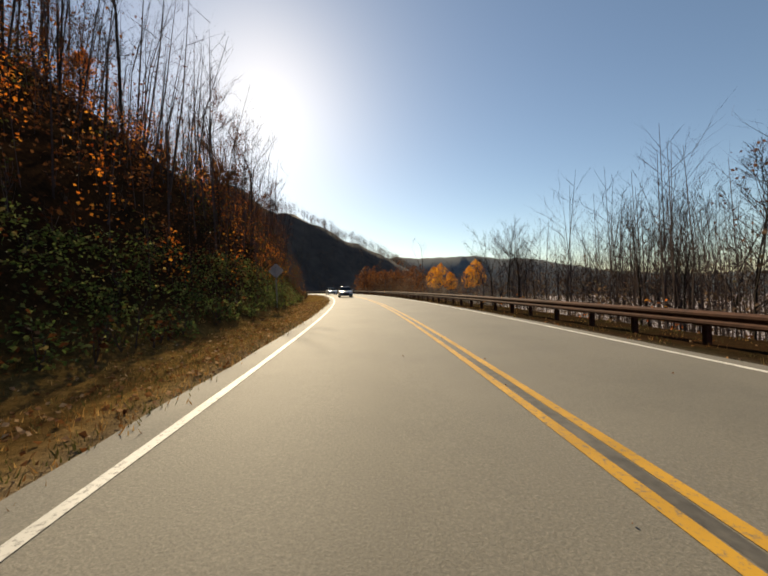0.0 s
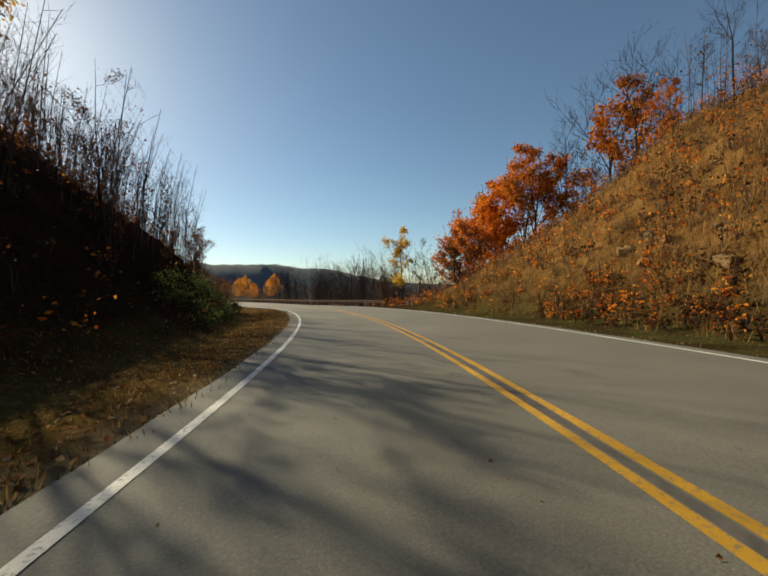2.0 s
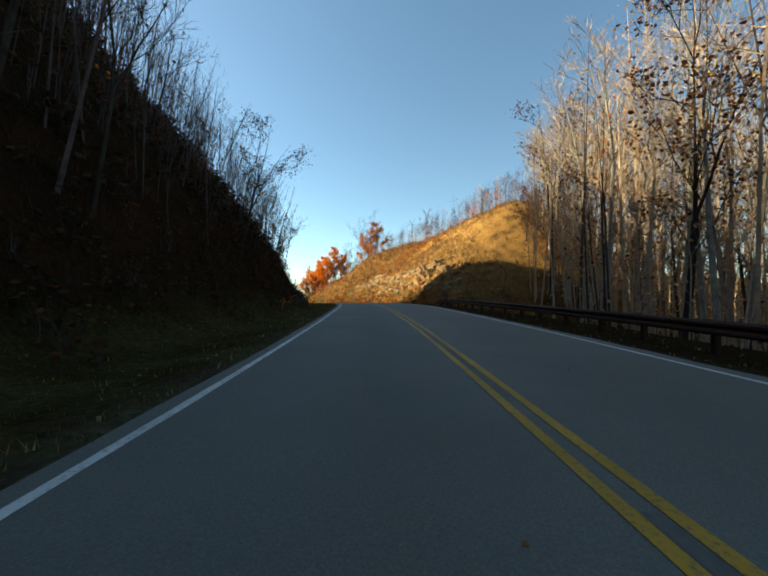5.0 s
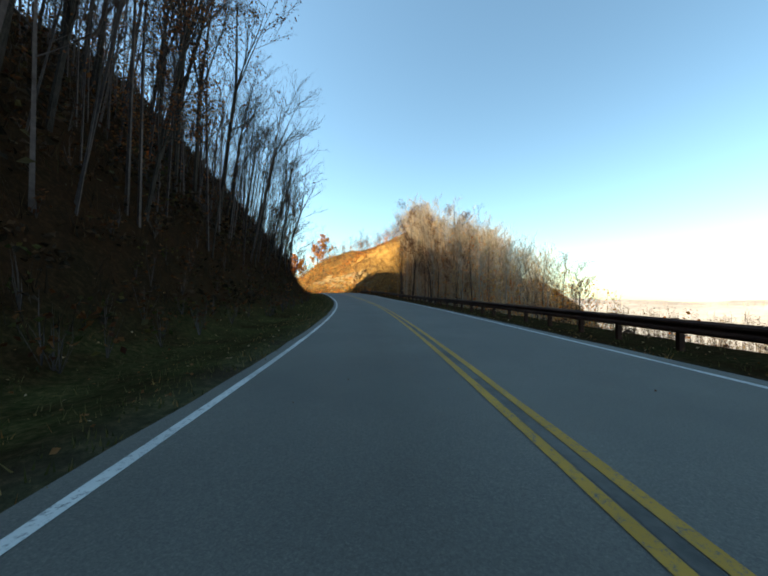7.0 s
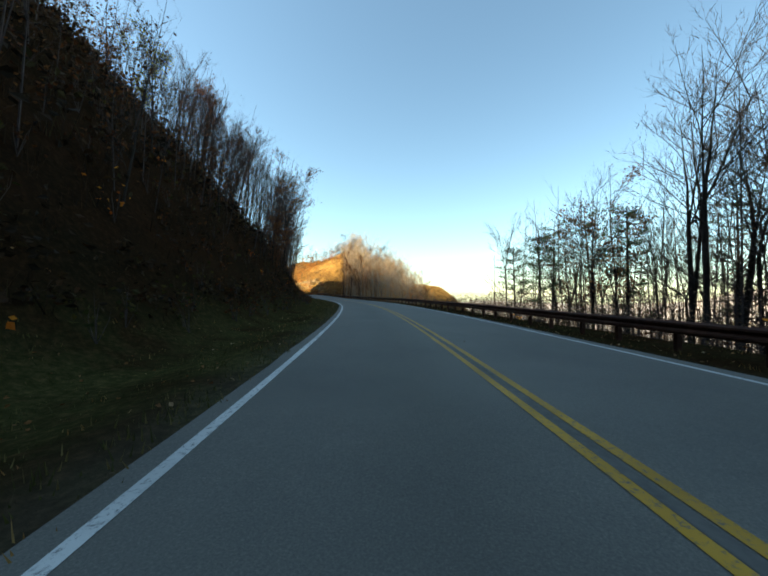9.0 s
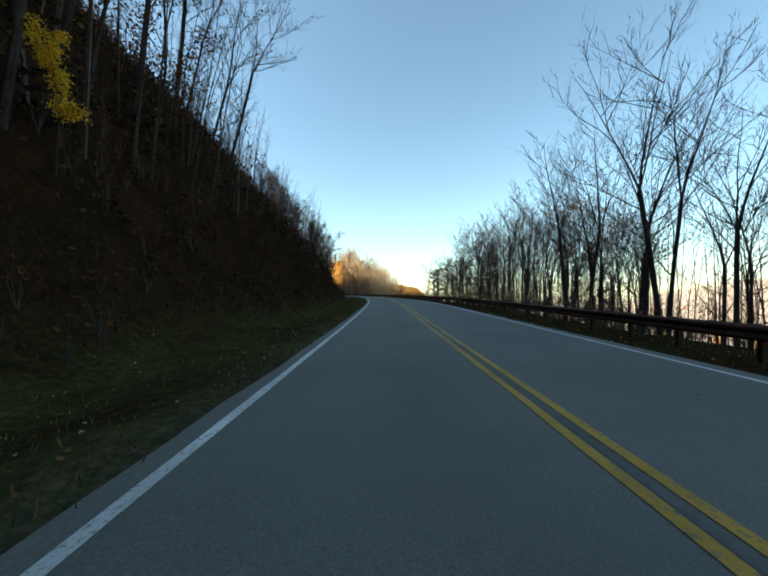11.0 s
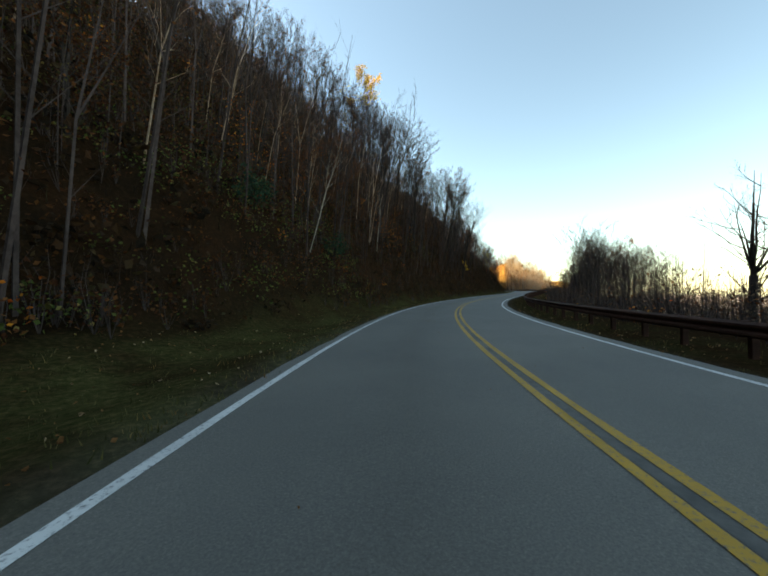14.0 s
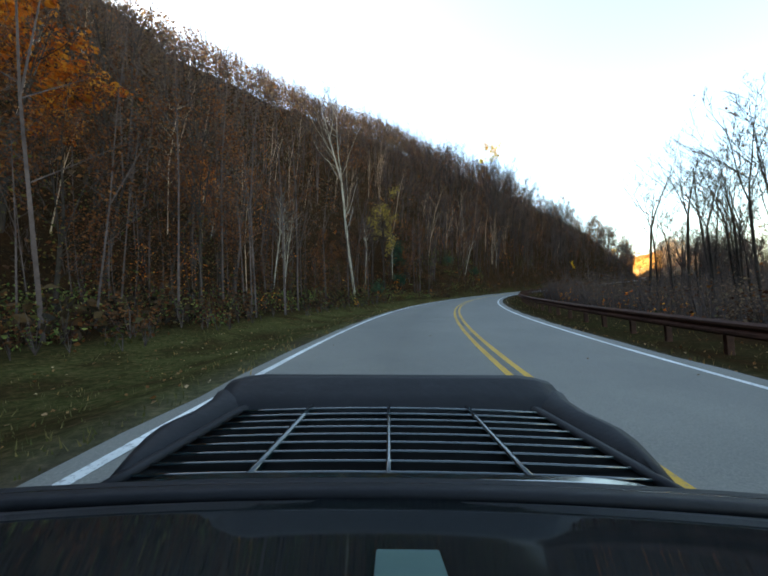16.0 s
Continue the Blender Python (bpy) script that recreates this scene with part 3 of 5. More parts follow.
faded = tree_thing("autumn_tree", grow(53, 12, 0.1, 15, 0.25, 0.22, 1.1, 7, 3, 1500, 0.11), BARK, TWIG, LEAF_FADED, "slender tree with thin faded yellow leaves")


def topped(shapes, low):
    """Keeps only the leaves above that height."""
    trunk, twig, leafs = shapes
    kept = Shape()
    for k in range(0, len(leafs.v), 4):
        if leafs.v[k].z > low:
            kept.v += leafs.v[k:k + 4]
            b = len(kept.v) - 4
            kept.f += [(b, b + 1, b + 2), (b, b + 2, b + 3)]
    return trunk, twig, kept


gold_top = tree_thing("autumn_tree", topped(grow(57, 20, 0.2, 34, 0.36, 0.23, 0.7, 9, 4, 5200, 0.2, leaders=5, tilt=1.25), 16.4), BARK, TWIG, LEAF_YELLOW, "tall hillside tree with a golden top")
forest = [tree_thing("hardwood_tree", grow(100 + k, tall, 0.02 + tall * 0.0075, 30, st, 0.2, 0.75, 9, 4, lv, 0.13, 1.0, 0.05, 5, 1.15), BARK, TWIG, LEAF_RUST, "tall round-crowned leafless tree on the wooded hillside")
          for k, (tall, st, lv) in enumerate([(19, 0.36, 0), (21, 0.42, 260), (17, 0.3, 0), (20, 0.34, 700)])]
grey = tree_thing("pale_barked_tree", grow(34, 13, 0.085, 18, 0.4, 0.22, 0.9, 8, 4, 0), PALE_BARK, TWIG, LEAF_RUST, "slim leaning pale trunk on the wooded bank")
pines = [tree_thing("pine_tree", pine(70 + k, tall, 0.15), BARK, TWIG, NEEDLE, "dark green pine with flat spreading branches") for k, tall in enumerate((10, 13))]
for o in bare + pale + orange + yellow + rust + pines + forest + [faded, gold_top, grey]:
    o.matrix_basis = PARK

rng = random.Random(5)


def plant(kind, s, lat, scale=1.0, group="", label="", lean=0.0, top=None):
    """A copy of a tree; lean tips it to the road's right, top is the height that its tip should reach."""
    p = place(s, lat)
    if top is not None:
        scale = (top - p.z) / kind["tall"]
        if scale > 1.25 and (kind in bare or kind in rust):
            kind = bare[3] if kind in bare else rust[2]
            scale = (top - p.z) / kind["tall"]
    ob = copy_thing(kind, Matrix.Translation(p) @ pose(0, 0, 0, 0, 0, heading(s)) @ pose(0, 0, 0, rng.uniform(-4, 4), lean + rng.uniform(-4, 4), 0) @ pose(0, 0, 0, 0, 0, rng.uniform(0, 360)) @ Matrix.Diagonal((scale, scale, scale, 1)))
    if group:
        ob["group"] = group
    if label:
        ob["label"] = label
    return ob


# single trees that stand out
SPOTS = [(rust[2], -20, -15.5, 17.0, ""), (rust[2], -24, -17, 18.5, ""), (orange[1], -27, -19, 19.0, "tall tree with rusty orange crown on the wooded bank"), (bare[1], -22, -14.5, 18.0, ""), (rust[1], -30, -15, 15.0, ""), (bare[0], -33, -16, 15.5, ""), (rust[2], -37, -15, 14.5, ""), (yellow[0], 7.8, 16.3, 10.4, "slender tree with yellow top leaves beyond the guardrail"), (rust[2], 10.0, 19.5, 8.6, ""), (pines[0], 11.5, 22.0, 7.4, ""),
         (rust[2], 4.5, 15.5, 6.0, ""), (bare[0], 8.8, 18.0, 8.0, ""), (orange[1], 12.0, 27.0, 16.6, ""), (orange[0], 14.5, 25.5, 16.5, ""), (orange[0], 16.0, 22.0, 13.0, ""), (orange[1], 16.5, 28.5, 19.5, ""), (orange[0], 11.5, 23.5, 12.0, ""), (orange[1], 19.5, 25.5, 17.0, ""), (rust[1], 18.0, 18.5, 9.0, ""), (rust[2], 21.0, 24.0, 16.0, ""), (rust[1], 12.5, 23.0, 10.0, ""),
         (rust[2], 14.0, 20.0, 9.0, ""), (orange[0], 20.5, 29.0, 17.0, ""), (bare[3], 24.0, 33.4, 27.0, ""), (orange[1], 27.0, 31.0, 20.0, ""), (rust[0], 17.0, 19.5, 9.5, ""), (rust[1], 22.0, 30.5, 17.0, ""),
         (bare[1], 20.0, 30.0, 21.0, ""), (bare[0], 26.0, 34.0, 23.0, ""), (bare[1], 29.0, 32.0, 23.0, ""), (bare[3], 31.5, 30.0, 24.0, ""), (rust[0], 33.0, 33.0, 19.0, ""), (bare[0], 35.0, 31.5, 22.0, ""),
         (orange[1], 18.2, 45.4, 31.0, "tree with a red-orange crown on the crest of the cut"), (bare[3], 16.5, 46.5, 36.0, ""), (bare[1], 20.5, 47.0, 31.0, ""), (bare[0], 13.0, 44.0, 26.0, ""), (yellow[0], 40.0, -9.5, 11.0, ""), (orange[0], 42.0, -11.0, 12.0, ""), (rust[2], 34.0, -9.0, 11.0, ""), (pale[1], 78.0, 29.5, 31.0, ""), (pale[0], 81.0, 28.0, 28.0, ""), (pale[2], 76.0, 32.0, 27.0, ""), (pale[1], 80.0, 33.0, 30.0, ""), (pale[0], 83.0, 26.5, 26.0, ""), (pale[2], 78.5, 36.0, 28.0, ""), (pale[2], 73.5, 32.0, 29.0, ""), (pale[0], 75.0, 31.0, 31.0, ""), (pale[2], 74.5, 34.0, 28.0, ""), (pale[0], 72.5, 35.0, 27.0, ""), (rust[1], 76.5, 28.5, 21.0, ""), (rust[0], 79.0, 26.0, 18.0, ""), (rust[1], 81.5, 25.0, 16.5, ""), (bare[4], 77.5, 30.5, 22.0, ""), (pale[0], 82.0, 31.0, 29.0, ""),
         (pale[0], 85.5, 26.0, 25.0, ""), (pale[1], 89.0, 24.0, 24.0, ""), (pale[2], 87.0, 26.0, 19.5, ""), (pale[0], 91.5, 22.5, 18.0, ""), (pale[1], 94.0, 24.0, 19.0, "")]
for kind, s, lat, top, lab in SPOTS:
    plant(kind, s, lat, 1.0, "trees beside the cut", lab, 0, top)

# wooded bank on the uphill side
lone = tree_thing("bare_tree", grow(95, 13, 0.3, 30, 0.24, 0.3, 0.5, 7, 2, 0, leaders=6, tilt=2.3), BARK, TWIG, LEAF_RUST, "lone wide-branched leafless tree below the guardrail")
lone.matrix_basis = PARK
for s in np.arange(-90, 403, 3.2):
    low, cut, near = 8 < s < 52, cut_zone(s) > 0.3, s <= 8
    d = (8.0 if low or cut else 10.0 if near else 11.0 if 255 < s < 332 else 8.2 + 7.0 * float(smooth(332, 362, s))) + (18 if low else 26) * rng.random() ** 2.0
    if low or cut:
        kind = rng.choice(bare[2:3] + bare[4:] * 2 + rust[:1])
    else:
        kind = rng.choice(bare * 2 + rust * 3) if near else rng.choice(bare[:1] * 2 + bare[2:3] * 3 + bare[4:] * 2 + bare[1:2] + rust * 2)
    size = low_growth(s) * rng.uniform(0.8, 1.1) if s < 52 else rng.uniform(0.55, 0.8) if cut else rng.uniform(0.55, 0.8) if s < 112 else rng.uniform(0.7, 0.95) if near else rng.uniform(0.75, 1.1) * (1.0 if low or s > 255 else 1.12)
    plant(kind, s + rng.uniform(-1, 1), -d, size, "trees of the wooded bank", "", 0 if near else rng.uniform(0, 6) if low or cut else rng.uniform(2, 15))
# open woods below the guardrail
for a, b, step, lo, hi, tops in ((-46, -1, 1.1, 14, 34, (3.5, 10)), (188, 205, 1.3, 16, 33, (6, 11.5)), (205, 242, 1.25, 16, 33, (9, 18)), (338, 406, 2.6, 20, 38, (7, 12.5)), (209, 240, 2.3, 17, 30, (11, 18))):
    for s in np.arange(a, b, step):
        plant(rng.choice(bare[:4]), s + rng.uniform(-1, 1), rng.uniform(lo, hi), 1, "trees below the guardrail", "", rng.uniform(-3, 3), rng.uniform(*tops))
for kind, s, lat, top in ((pines[0], 186, 19, 7.0), (pines[1], 189.5, 21, 9.0), (pines[0], 193, 17.5, 7.2), (pines[1], 191, 25, 10.0), (pines[0], 197, 23, 9.0), (pines[1], 202, 27, 9.5), (bare[3], 196.5, 20, 13.5), (rust[1], 194.5, 19, 10.0), (rust[2], 199, 20.5, 11.5), (bare[1], 204.5, 20, 14.5), (bare[0], 206.5, 18, 15.5), (bare[1], 208.5, 22, 17.0), (bare[3], 211, 19, 17.5), (bare[0], 213.5, 23, 18.0)):
    plant(kind, s, lat, 1, "trees below the guardrail", "", 0, top)
plant(bare[1], 192, 20, 1, "trees below the guardrail", "", 0, 10)
plant(bare[3], 223, 19.5, 1, "trees below the guardrail", "", 0, 19)
plant(rust[2], 222, 30, 1, "trees below the guardrail", "tall tree with a thin rust crown below the guardrail", 0, 17.0)
plant(lone, 308.7, 25.3, 1, "trees below the guardrail", "lone wide-branched leafless tree below the guardrail", 0, 11.5)
# crest of the cut slope, and the pale trees at its end
for s in np.arange(30, 104, 2.6):
    plant(rng.choice(bare[:3] + bare[4:] + pale[2:] + rust * 2), s, rng.uniform(33, 48), rng.uniform(0.4, 0.7), "trees on the crest")
for s in np.arange(86, 142, 0.62):
    lat = rng.uniform(22 if s < 94 else 17 if s < 102 else 12.5, 42 if s < 112 else 30)
    top = 28.5 - 0.36 * (s - 86) - 0.35 * max(0.0, lat - 26 + 0.3 * (s - 94))
    if top - place(s, lat).z > 4:
        plant(rng.choice(pale * 5 + bare[:1] + rust[:1]) if s < 108 else rng.choice(pale * 6 + bare[:2] + rust[1:2]), s, lat, 1, "pale trees at the end of the cut", "", rng.uniform(-4, 4), top * rng.uniform(0.72, 1.04))
for s in np.arange(242, 286, 1.1):
    lat = rng.uniform(14.5, 34)
    top = 23.0 - 0.0036 * (s - 205) ** 2 * (1 + 0.06 * (lat - 22))
    if top - place(s, lat).z > 3.5:
        plant(rng.choice(bare[:4]), s, lat, 1, "trees below the guardrail", "", rng.uniform(-4, 6), top * rng.uniform(0.8, 1.05))
for s in np.arange(356.5, 375, 1.0):
    plant(rng.choice(bare[:3]), s, rng.uniform(17, 26), 1, "trees below the guardrail", "", rng.uniform(-3, 3), rng.uniform(9.5, 15))
for s in np.arange(80, 101, 0.8):
    lat = rng.uniform(27 if s < 86 else 22, 36)
    plant(rng.choice(pale * 3 + rust[:1] + bare[4:] + bare[2:3]), s, lat, 1, "pale trees at the end of the cut", "", 0, place(s, lat).z + rng.uniform(5.5, 10))
for s in np.arange(54, 102, 1.7):
    lat = rng.uniform(35, 60)
    plant(rng.choice(pale[:1] + rust + bare[:1] + bare[2:3] * 2 + bare[4:] * 2 + orange[:1]), s, lat, 1, "pale trees at the end of the cut", "", 0, place(s, lat).z + rng.uniform(4.5, 8))
for a, b, step, near, far in ((116, 146, 2.3, 8.5, 13), (246, 288, 5.2, 8, 15)):
    for s in np.arange(a, b, step):
        plant(rng.choice(bare[:2] + bare[3:4]), s, -rng.uniform(near, far), rng.uniform(0.75, 1.0), "trees of the wooded bank", "", rng.uniform(6, 16))
for s, lat, top in ((366, 27, 14), (370, 30, 16.5), (374, 25, 13.5), (378, 28, 17), (383, 24, 14.5), (388, 27, 16)):
    plant(rng.choice(bare[1:2] + pale[:1]), s, lat, 1, "trees below the guardrail", "", 0, top)
for s in np.arange(251, 327, 0.95):
    lat = -rng.uniform(11, 38)
    tall = (21.5 - 11 * float(smooth(296, 330, s)) - 0.2 * max(0.0, -lat - 24) * float(smooth(284, 310, s))) * rng.uniform(0.8, 1.06)
    plant(rng.choice(forest), s, lat, 1, "trees of the wooded bank", "", rng.uniform(2, 12), place(s, lat).z + max(tall, 6.0))
for s in np.arange(139, 177, 0.9):
    lat = -rng.uniform(10.5, 30)
    tall = (22 - 10.5 * float(smooth(148, 178, s))) * rng.uniform(0.8, 1.06)
    plant(rng.choice(forest), s, lat, 1, "trees of the wooded bank", "", rng.uniform(4, 14), place(s, lat).z + tall)
plant(gold_top, 276, -31, 1, "trees of the wooded bank", "", 0, 53.5)
plant(faded, 350, -13, 1, "trees of the wooded bank", "", 4, 17.5)
plant(yellow[0], 266, -8.5, 1, "trees of the wooded bank", "", 2, 8)
plant(faded, 205, -12, 0.6, "trees of the wooded bank")
for kind, s, lat, top in ((rust[1], 379, -14, 13), (rust[2], 384, -17, 15), (rust[2], 374, -20, 18), (rust[1], 388.5, -13.5, 10), (orange[0], 386, -20, 19), (bare[1], 381, -21, 25), (bare[3], 386, -24, 27), (bare[1], 372, -30, 36), (bare[0], 366, -34, 38), (bare[3], 360, -38, 42), (rust[2], 383, -12, 13), (rust[1], 374, -17, 14), (rust[2], 388, -18, 16), (orange[1], 370, -24, 16), (rust[0], 366, -13, 8), (rust[1], 392, -13, 12), (bare[3], 376, -19, 24), (bare[3], 368, -26, 27), (rust[2], 362, -22, 16)):
    plant(kind, s, lat, 1, "trees of the wooded bank", "", 6, top)
for s, lat, top in ((368, -16.5, 12), (368.6, -15.8, 11), (369.3, -16.6, 13), (372, -21, 14), (352, -15, 13), (347, -13, 12), (326, -9, 13), (309, -10, 14), (310, -10.5, 12)):
    plant(grey, s, lat, 1, "trees of the wooded bank", "slim leaning pale trunk on the wooded bank", 10, top)
plant(grey, 359.7, -12.5, 2.0, "trees of the wooded bank", "tall straight pale-barked trunk at the foot of the slope")

# evergreen shrubs on the bank


def shrub(seed):
    rnd = random.Random(seed)
    st, lf = Shape(), Shape()
    for k in range(16):
        a = rnd.uniform(0, 6.283)
        e = Vector((math.cos(a) * rnd.uniform(0.4, 1.3), math.sin(a) * rnd.uniform(0.4, 1.3), rnd.uniform(0.8, 2.1)))
        st.tube([Vector((0, 0, -0.2)), e * 0.5 + Vector((0, 0, 0.2)), e], [0.035, 0.022, 0.008], 4)
        for j in range(42):
            lf.blade(e * rnd.uniform(0.55, 1.05) + Vector((rnd.gauss(0, 0.24), rnd.gauss(0, 0.24), rnd.gauss(0, 0.2))), 0.11, rnd, 2.2)
    root = new("shrub")
    piece("branching", st.mesh("branching", BARK), root)
    tagged(piece("foliage", lf.mesh("foliage", EVERGREEN), root), kind="stuff")
    return tagged(root, "dark evergreen shrub on the wooded bank", "shrub", "evergreen shrubs")


for k, (s, lat, size) in enumerate(((345, -13, 1.5), (346.5, -12, 1.2), (343, -14, 1.3), (331, -10, 1.1), (354, -12, 1.0), (322, -9, 0.9))):
    sh_ob = shrub(80 + k)
    sh_ob.matrix_basis = Matrix.Translation(place(s, lat)) @ pose(0, 0, 0, 0, 0, k * 70) @ Matrix.Diagonal((size, size, size, 1))

# far and small trees, too many to count


def slight_tree(sh, p, tall, rnd, branches=16, stem=0.008, twigs=5, lean=None):
    """A small or far tree: a bent stem that parts in two, ascending branches and twigs."""
    tip = lean or Vector((0, 0, 0))
    top = p + Vector((rnd.uniform(-0.07, 0.07) * tall, rnd.uniform(-0.07, 0.07) * tall, tall)) + tip * tall
    mid = p.lerp(top, 0.5) + Vector((rnd.uniform(-0.03, 0.03), rnd.uniform(-0.03, 0.03), 0)) * tall - tip * tall * 0.1
    sh.tube([p - Vector((0, 0, 0.3)), mid, top], [tall * stem, tall * stem * 0.6, 0.01], 3)
    other = mid.lerp(top, 0.85) + Vector((rnd.uniform(-0.14, 0.14), rnd.uniform(-0.14, 0.14), 0)) * tall
    sliver(sh, mid, other, tall * stem * 0.6, rnd)
    for k in range(branches):
        t = 0.3 + 0.66 * (k + rnd.random()) / branches
        q = p.lerp(mid, t * 2) if t < 0.5 else mid.lerp(top if k % 3 else other, t * 2 - 1)
        a = k * 2.4 + rnd.uniform(-0.6, 0.6)
        ln = tall * rnd.uniform(0.16, 0.32) * (1.3 - 0.8 * t)
        d = Vector((math.cos(a), math.sin(a), rnd.uniform(0.7, 2.0))).normalized()
        e = q + d * ln
        w = tall * stem * 0.3
        b = len(sh.v)
        sh.v += [q + Vector((0, 0, -w)), q + Vector((0, 0, w)), e]
        sh.f.append((b, b + 1, b + 2))
        for j in range(twigs):
            q2 = q.lerp(e, 0.2 + 0.8 * (j + rnd.random()) / twigs)
            e2 = q2 + wander(rnd, d, 0.7, 0.15) * ln * rnd.uniform(0.3, 0.6)
            sliver(sh, q2, e2, max(w * 0.5, 0.008), rnd)


def stuff(name, sh, mat, label, category):
    return tagged(new(name, sh.mesh(name, mat)), label, category, kind="stuff")


rs = random.Random(11)
woods, wood_leaves = Shape(), Shape()
for k in range(3400):
    s, lat = rs.uniform(-110, 415), -8.5 - 78 * rs.random() ** 1.5
    if 10 < s < 105:
        lat = -9 - 50 * rs.random() ** 1.5
    tall, p = rs.uniform(4, 8) if 10 < s < 50 else (rs.uniform(4, 9) if lat > -22 else rs.uniform(9, 14)) if 50 <= s < 112 else rs.uniform(8, 16) * (1 - 0.5 * cut_zone(s)) * low_growth(s), place(s, lat)
    if 248 < s < 308 and lat < -20:
        tall *= 1.2
    if 50 < s < 132 and lat < -34:
        tall *= 0.45
    if s > 335 and lat > -26 and k % 3:
        continue
    side = place(s, lat + 1) - place(s, lat)
    slight_tree(woods, p, tall, rs, 13, 0.0056, 3, Vector((side.x, side.y, 0)).normalized() * rs.uniform(0.0, 0.22))
    if rs.random() < (0.9 if s > 335 else 0.45 if s > 290 or s < 8 else 0.22):
        for j in range(60 if lat > -18 else 40):
            a, t = rs.uniform(0, 6.283), rs.uniform(0.25, 1.0)
            r = rs.random() * tall * 0.22 * (1.3 - t)
            wood_leaves.blade(p + Vector((math.cos(a) * r, math.sin(a) * r, tall * t)), 0.1 if lat > -18 else 0.19, rs)
for k in range(1500):
    s, lat = (rs.uniform(150, 420), -50 - 36 * rs.random()) if k < 900 else (rs.uniform(230, 420), -66 - 20 * rs.random())
    slight_tree(woods, place(s, lat), rs.uniform(9, 16), rs, 12, 0.0056, 4)
for k in range(620):
    s, lat = rs.uniform(14, 114), -9.5 - 24 * rs.random() ** 1.2
    side = place(s, lat + 1) - place(s, lat)
    slight_tree(woods, place(s, lat), (rs.uniform(3.5, 6) if s < 50 else rs.uniform(4.5, 8)), rs, 15, 0.0042, 5, Vector((side.x, side.y, 0)).normalized() * rs.uniform(0.0, 0.4))
crest_leaves = Shape()
for k in range(3400):
    s, lat = (rs.uniform(245, 428) if k % 6 else rs.uniform(110, 245)), -20 - 64 * rs.random()
    if k < 1100:
        s, lat = rs.uniform(255, 430), -68 - 19 * rs.random()
    p, tall = place(s, lat), rs.uniform(6, 12)
    size = 0.42 if lat < -50 else 0.26
    for j in range(34):
        a, t = rs.uniform(0, 6.283), rs.uniform(0.12, 1.0)
        r = rs.random() ** 0.6 * tall * 0.27 * (1.25 - t)
        crest_leaves.blade(p + Vector((math.cos(a) * r, math.sin(a) * r, tall * t)), size, rs)
stuff("hillside_foliage", crest_leaves, HILL_LEAF, "dull brown foliage massed over the wooded hillside", "foliage")
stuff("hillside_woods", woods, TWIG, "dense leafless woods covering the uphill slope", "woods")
stuff("hillside_leaves", wood_leaves, LEAF_RUST, "rust-brown leaves left on hillside trees", "foliage")
lower = Shape()
for k in range(500):
    s, lat = rs.uniform(-215, 430), rs.uniform(14, 88)
    if 4 < s < 178:
        lat = rs.uniform(50, 88)
    slight_tree(lower, place(s, lat), rs.uniform(6, 12) * (0.4 if 272 < s < 356 else 1.0), rs)
for k in range(600):
    a = rs.uniform(-2.9, 1.75)
    r = rs.uniform(150, 620)
    slight_tree(lower, Vector((-60 + r * math.cos(a), -60 + r * math.sin(a), -27.4)), rs.uniform(9, 17), rs, 7, 0.016, 2)
for k in range(460):
    s = rs.uniform(98, 300)
    lat = rs.uniform(14, 60)
    p = place(s, lat)
    slight_tree(lower, p, max(2.0, rs.uniform(-0.6, 1.6) - 3.0 * float(1 - smooth(168, 185, s)) - p.z), rs, 10, 0.008, 4)
for k in range(480):
    s = rs.uniform(290, 345)
    p = place(s, rs.uniform(11, 50))
    slight_tree(lower, p, rs.uniform(3, 6), rs, 10, 0.008, 4)
for k in range(420):
    s, lat = rs.uniform(180, 252), rs.uniform(9.5, 16)
    q = place(s, lat)
    slight_tree(lower, q, rs.uniform(0.3, 1.5) - q.z, rs, 12, 0.008, 4)
nose, nose_leaves, nose_gold, hill_rust = Shape(), Shape(), Shape(), Shape()
for k in range(640):
    s = rs.uniform(86, 142)
    lat = rs.uniform(20 if s < 94 else 16 if s < 102 else 12.5, 44 if s < 112 else 30)
    if k > 520:
        s, lat = rs.uniform(52, 100), rs.uniform(36, 62)
    p = place(s, lat)
    dome = 28 - 0.36 * (s - 86) - 0.35 * max(0.0, lat - 26 + 0.3 * (s - 94)) - p.z
    tall = rs.uniform(3, 6.5) if k > 520 else min(dome, 24) * rs.uniform(0.35, 0.95)
    if tall < 2:
        continue
    slight_tree(nose if k % 4 and k <= 520 else lower, p, tall, rs, 14, 0.0055, 5)
    straw = nose_leaves if k % (3 if s > 120 else 10) == 0 and s > 104 else hill_rust if k % 9 == 0 else nose_gold
    for j in range(60):
        a, t = rs.uniform(0, 6.283), rs.uniform(0.25, 1.0)
        r = rs.random() ** 0.6 * tall * 0.2 * (1.25 - t)
        straw.blade(p + Vector((math.cos(a) * r, math.sin(a) * r, tall * t)), 0.15, rs)
